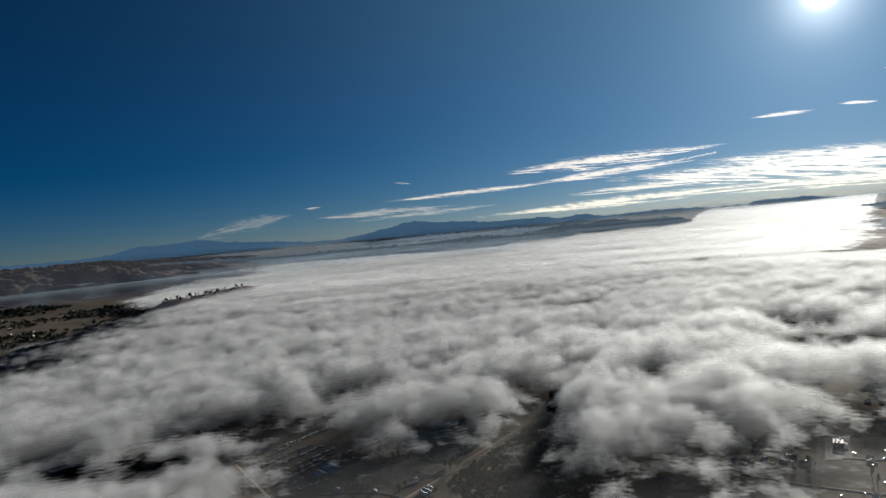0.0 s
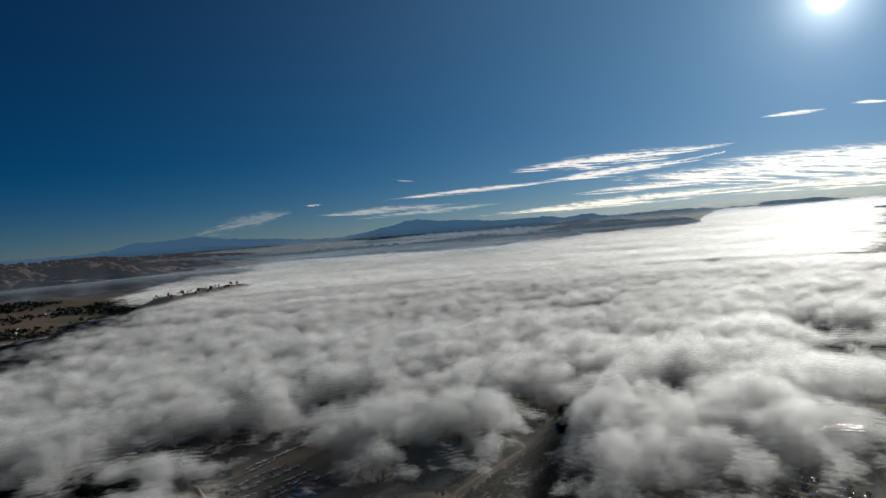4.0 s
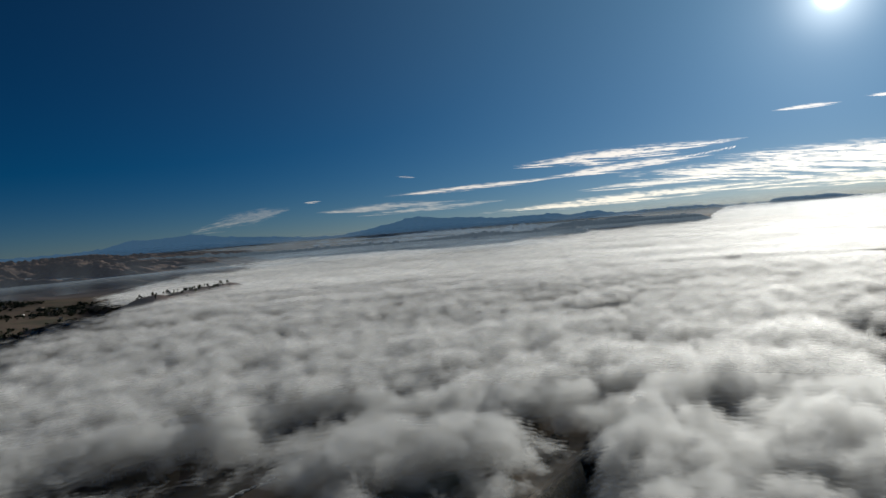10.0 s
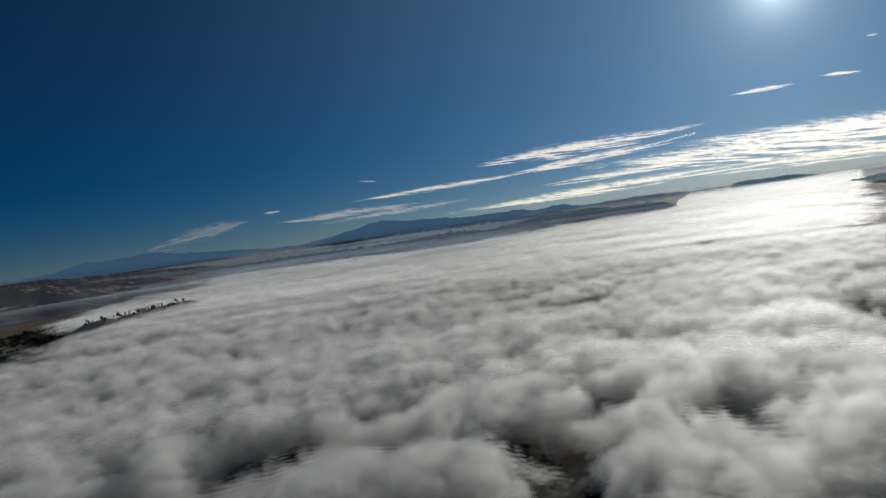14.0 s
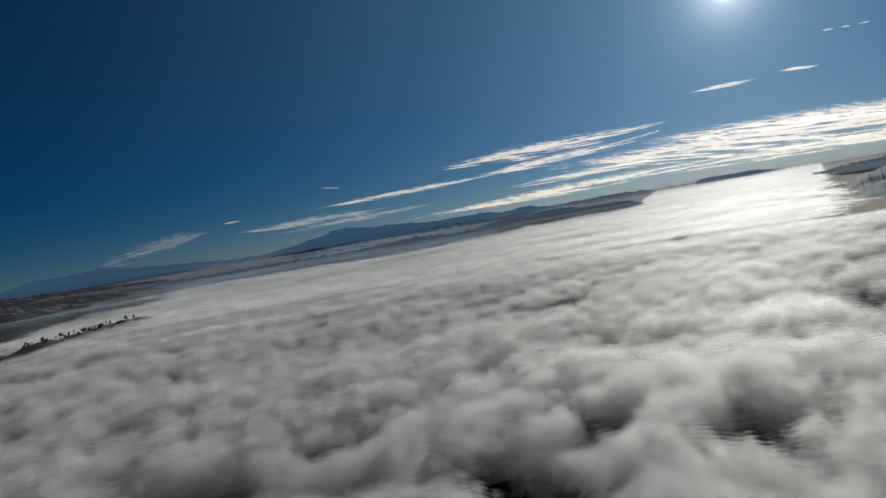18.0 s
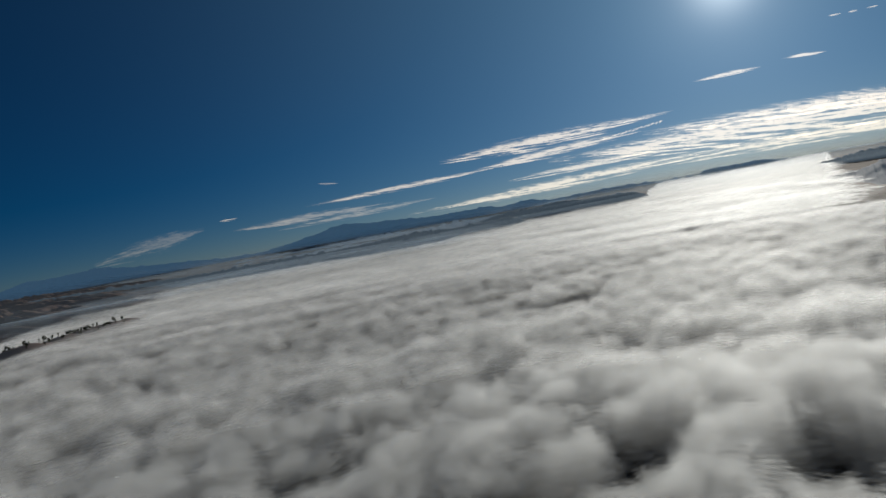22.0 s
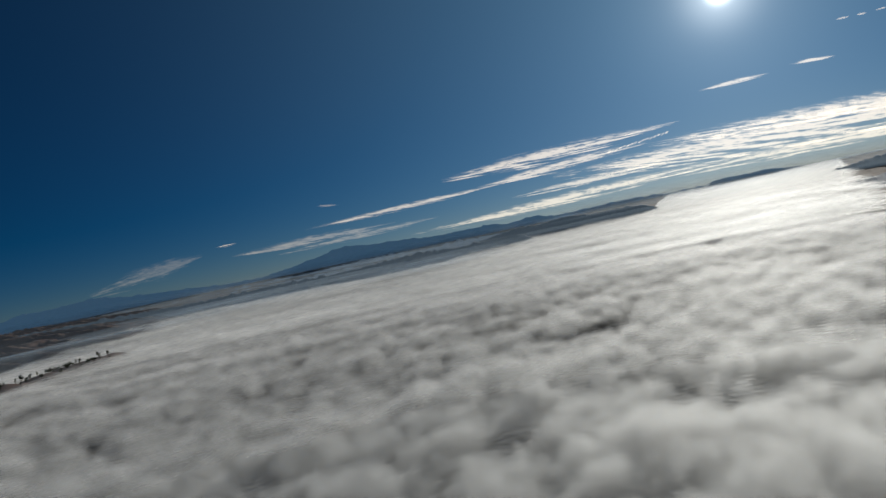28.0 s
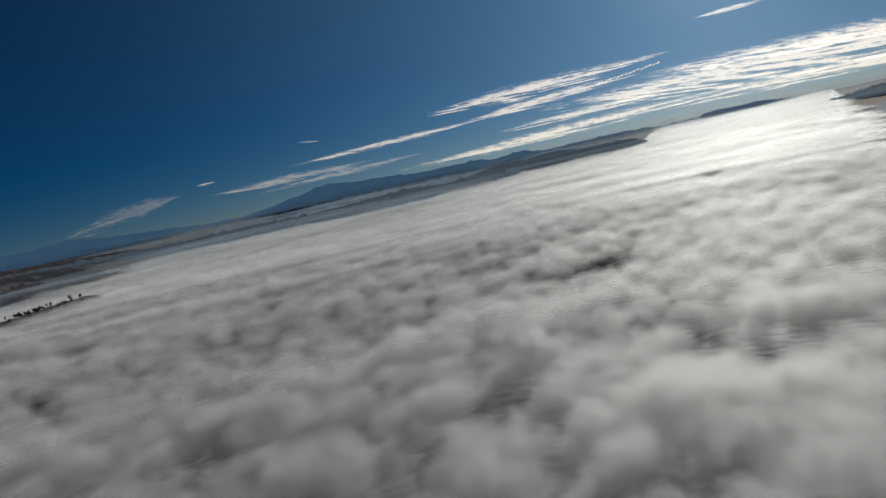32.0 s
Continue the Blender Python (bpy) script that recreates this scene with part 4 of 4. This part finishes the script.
long_shed.matrix_basis = pose(-31, 506, 0.25, 0, 0, 35)
long_shed.scale = (0.6, 0.6, 0.6)
for x, y, a in ((-26, 516, 35), (-28.5, 511, 35), (-40, 530, 120)):
    copy_thing(long_shed, pose(x, y, 0.25, 0, 0, a)).scale = (0.6, 0.6, 0.6)
homes = [house(5.5, 4.2, 2.9, 5.0, cream_wall, grey_roof, "cream house with a grey shingle roof", "low houses"),
         house(6.2, 4.6, 3.0, 5.2, cream_wall, tan_roof, "cream house with a tan tiled roof", "low houses"),
         house(4.6, 3.8, 2.8, 4.6, white_metal, tin_roof, "small white house with a bright tin roof", "low houses", chimney=False),
         house(7.0, 5.0, 3.2, 5.6, cream_wall, red_roof, "cream house with a red tiled roof", "low houses")]
built = [False] * 4
set_copy(3, homes, built, pose(-187, 539, 0.1, 0, 0, 20))
for x, y, a in ((-39, 538, 30), (-87, 556, 40), (-84, 540, 40), (-175, 552, 20), (-200, 520, 30), (-70, 520, 10), (-100, 530, 35)):
    set_copy(2 if y < 545 else 0, homes, built, pose(x, y, 0.1, 0, 0, a))
for k, (x, y) in enumerate(scatter([(-402, 712), (-330, 708), (-326, 692), (-352, 662), (-398, 662)], 24, 9, 31)):
    h = set_copy(park.choice((0, 1, 2, 2)), homes, built, pose(x, y, 0.28, 0, 0, park.choice((15, 105)) + park.uniform(-8, 8)))
    h.scale = (0.45, 0.45, 0.45)
RIGHT = [(318, 540), (365, 610), (430, 720), (520, 860), (640, 1010), (720, 1000), (560, 760), (420, 560), (330, 470), (275, 420), (262, 440), (290, 490)]
for k, (x, y) in enumerate(scatter(RIGHT, 90, 9, 32)):
    set_copy(park.choice((0, 1, 2, 2)), homes, built, pose(x, y, 0.1, 0, 0, park.choice((28, 118)) + park.uniform(-5, 5)))
for k, (x, y) in enumerate(scatter([(205, 500), (262, 500), (262, 545), (225, 560), (200, 530)], 16, 8, 33)):
    set_copy(park.choice((0, 2)), homes, built, pose(x, y, 0.1, 0, 0, 25 + park.uniform(-8, 8)))

hall = thing("flat_roofed_building", "white flat-roofed building with roof units on a yard", "building")
part("wall", boxed(-5, 5, -8.5, 8.5, -0.2, 4.6), cream_wall, hall)
part("roof", boxed(-4.7, 4.7, -8.2, 8.2, 4.55, 4.75), white_metal, hall, "bright white flat roof")
for x0, x1, y0, y1 in ((-5.2, -4.8, -8.7, 8.7), (4.8, 5.2, -8.7, 8.7), (-4.8, 4.8, -8.7, -8.3), (-4.8, 4.8, 8.3, 8.7)):
    part("parapet", boxed(x0, x1, y0, y1, 4.5, 5.15), cream_wall, hall)
for x0, y0 in ((-3, -5), (1, -2), (-2, 2), (2, 5.5)):
    part("roof_unit", block(bmesh.new(), x0 - 0.8, x0 + 0.8, y0 - 0.6, y0 + 0.6, 4.74, 5.7, 0.08), tin_roof, hall)
part("door", boxed(-0.9, 0.9, -8.6, -8.45, 0, 2.2), wood_door, hall)
for x0 in (-3.2, 3.2):
    part("window", boxed(x0 - 1, x0 + 1, -8.6, -8.45, 1.0, 2.4), pane, hall)
part("canopy", boxed(5.1, 8.6, -5.5, 3.5, 3.0, 3.25), tan_roof, hall)
for y0 in (-5, -1, 3):
    part("post", boxed(8.2, 8.45, y0 - 0.12, y0 + 0.12, -0.1, 3.05), white_metal, hall)
hall.matrix_basis = pose(298, 531, 0.3, 0, 0, -30)
hall.scale = (0.75, 0.75, 0.75)

# ---- trees near the road and ponds ----
trees = [tree(1, 9, 3.0, leaf_green, "broad dusty green tree casting long shade"), tree(2, 11, 3.2, leaf_dark, "tall dark evergreen tree", start=0.15, tall=1.5),
         tree(3, 6.5, 2.6, leaf_olive, "low olive-green tree with an open crown"), tree(4, 12, 2.0, leaf_dark, "slim dark tree with a narrow crown", start=0.1, tall=1.8)]
grown = [False] * 4


def plant(k, x, y, z=0.0, s=1.0):
    t = set_copy(k, trees, grown, pose(x, y, z, 0, 0, park.uniform(0, 360)))
    s *= 0.8
    t.scale = (s, s, s * park.uniform(0.9, 1.15))
    return t


for x, y, k in ((264, 530, 1), (261, 527, 0), (328, 544, 0), (334, 543, 1), (258, 500, 0), (240, 488, 2), (250, 486, 0), (300, 470, 0), (315, 486, 2), (290, 440, 1), (276, 448, 3), (281, 462, 3),
                (-62, 600, 2), (-56, 596, 3), (-50, 592, 0), (-46, 588, 2), (-41, 584, 0), (-36, 581, 0), (-31, 579, 2), (-66, 606, 3), (-60, 592, 3), (-25, 577, 0), (-14, 560, 0), (-8, 566, 1), (-10, 556, 0),
                (0, 592, 2), (5, 598, 0), (10, 604, 2), (17, 612, 0), (22, 622, 0), (30, 634, 1), (34, 640, 0), (39, 646, 0), (26, 628, 2), (-58, 655, 0), (-62, 660, 2), (-70, 662, 0),
                (-88, 540, 0), (-92, 536, 2), (-98, 545, 0), (-105, 550, 1), (-80, 522, 0), (-72, 538, 2), (-46, 526, 0), (-50, 516, 0), (-22, 508, 2), (-128, 552, 0), (-140, 575, 0), (-165, 610, 2),
                (-150, 625, 0), (-175, 590, 0), (-190, 600, 1), (-200, 570, 0), (-180, 545, 2), (-210, 550, 0)):
    plant(k, x, y, 0.0, park.uniform(0.75, 1.1))
for x, y in scatter([(468, 960), (484, 920), (482, 880), (505, 885), (535, 990), (565, 1060), (520, 1050)], 26, 7, 41):
    plant(park.choice((1, 3, 3)), x, y, 0.0, park.uniform(1.7, 2.5))
for x, y in scatter(RIGHT, 36, 12, 42):
    plant(park.choice((0, 0, 1, 2)), x, y, 0.0, park.uniform(0.8, 1.2))

wood_rng = random.Random(8)
WOOD = [(-10, 535), (20, 578), (68, 648), (120, 728), (148, 732), (158, 640), (128, 560), (118, 470), (60, 445), (4, 485)]
woods("woodland", [(x, y, 0.1, wood_rng.uniform(2, 4.5), wood_rng.uniform(1.3, 2.4)) for x, y in scatter(WOOD, 1500, 2.4, 51)], leaf_olive, "dense olive and rust brush beside a dirt track", 61, 20)
woods("bushes", [(x, y, 0.2, wood_rng.uniform(1.2, 2.6), wood_rng.uniform(1.0, 2.2)) for x, y in scatter([(52, 690), (75, 690), (92, 720), (98, 760), (70, 770), (56, 730)], 46, 3.0, 52)], leaf_dark, "dark bushes scattered over pale sand", 62, 14)
woods("hedgerow", [(x, y, 0.1, wood_rng.uniform(2.5, 5), wood_rng.uniform(1.5, 2.8)) for x, y in scatter([(-75, 655), (-45, 665), (-35, 715), (20, 715), (45, 660), (30, 760), (-60, 740)], 110, 3.5, 53)], leaf_green, "green scrub along a pond", 63, 14)
woods("scrub", [(x, y, 0.1, wood_rng.uniform(2, 4.5), wood_rng.uniform(1.2, 2.5)) for x, y in scatter([(-290, 740), (-230, 800), (-120, 760), (-130, 715), (-190, 700), (-240, 670)], 90, 5, 54)], leaf_dark, "dark scrub along field edges", 64, 12)

# ---- far left slope: woods, houses and a wooded knoll ----
SLOPE = [(-2000, 2300), (-1900, 2900), (-1100, 2500), (-900, 1950), (-960, 1500), (-1250, 1500), (-1700, 1800)]
slope = []
for x, y in scatter(SLOPE, 1500, 12, 55):
    if float(fbm(np.array(x / 260), np.array(y / 260), 3, 81)) > -0.12:
        slope.append((x, y, float(land_height(np.array(x), np.array(y))), wood_rng.uniform(5, 10), wood_rng.uniform(5, 10)))
woods("woodland", slope, leaf_dark, "dark scattered trees on a far slope", 65, 12)
for x, y in scatter(SLOPE, 40, 45, 56):
    a, b, c, s = set_far(x, y, float(land_height(np.array(x), np.array(y))))
    h = set_copy(park.choice((0, 1, 2, 2)), homes, built, pose(a, b, c, 0, 0, park.uniform(0, 180)))
    h.scale = (0.9 * s,) * 3

u, v = np.linspace(0, 1, 60)[:, None], np.linspace(-1, 1, 24)[None, :]
kx, ky = -900 + 170 * u + 90 * v, 1980 + 760 * u - 20 * v
kz = 47 * np.clip(1 - v * v, 0, 1) * step(0, 0.2, u) * step(1, 0.75, u) * (1 + 0.25 * fbm(kx / 90, ky / 90, 3, 90)) - 1
px, py, pz = draw_in(kx, ky, kz)
tagged(sheet("knoll", px, py, pz, hazed_brown_hill), "low brown knoll standing out of the fog", "hill", kind="structure")
for i in range(90):
    f = park.random()
    w = park.gauss(0, 0.25)
    x, y = -900 + 170 * f + 90 * w, 1980 + 760 * f - 20 * w
    if not 0.18 < f < 0.8:
        continue
    a, b, c, s = set_far(x, y, 45 * max(0.0, 1 - w * w) - 3)
    plant(park.choice((1, 3, 0)), a, b, c, s * park.uniform(1.3, 2.2))
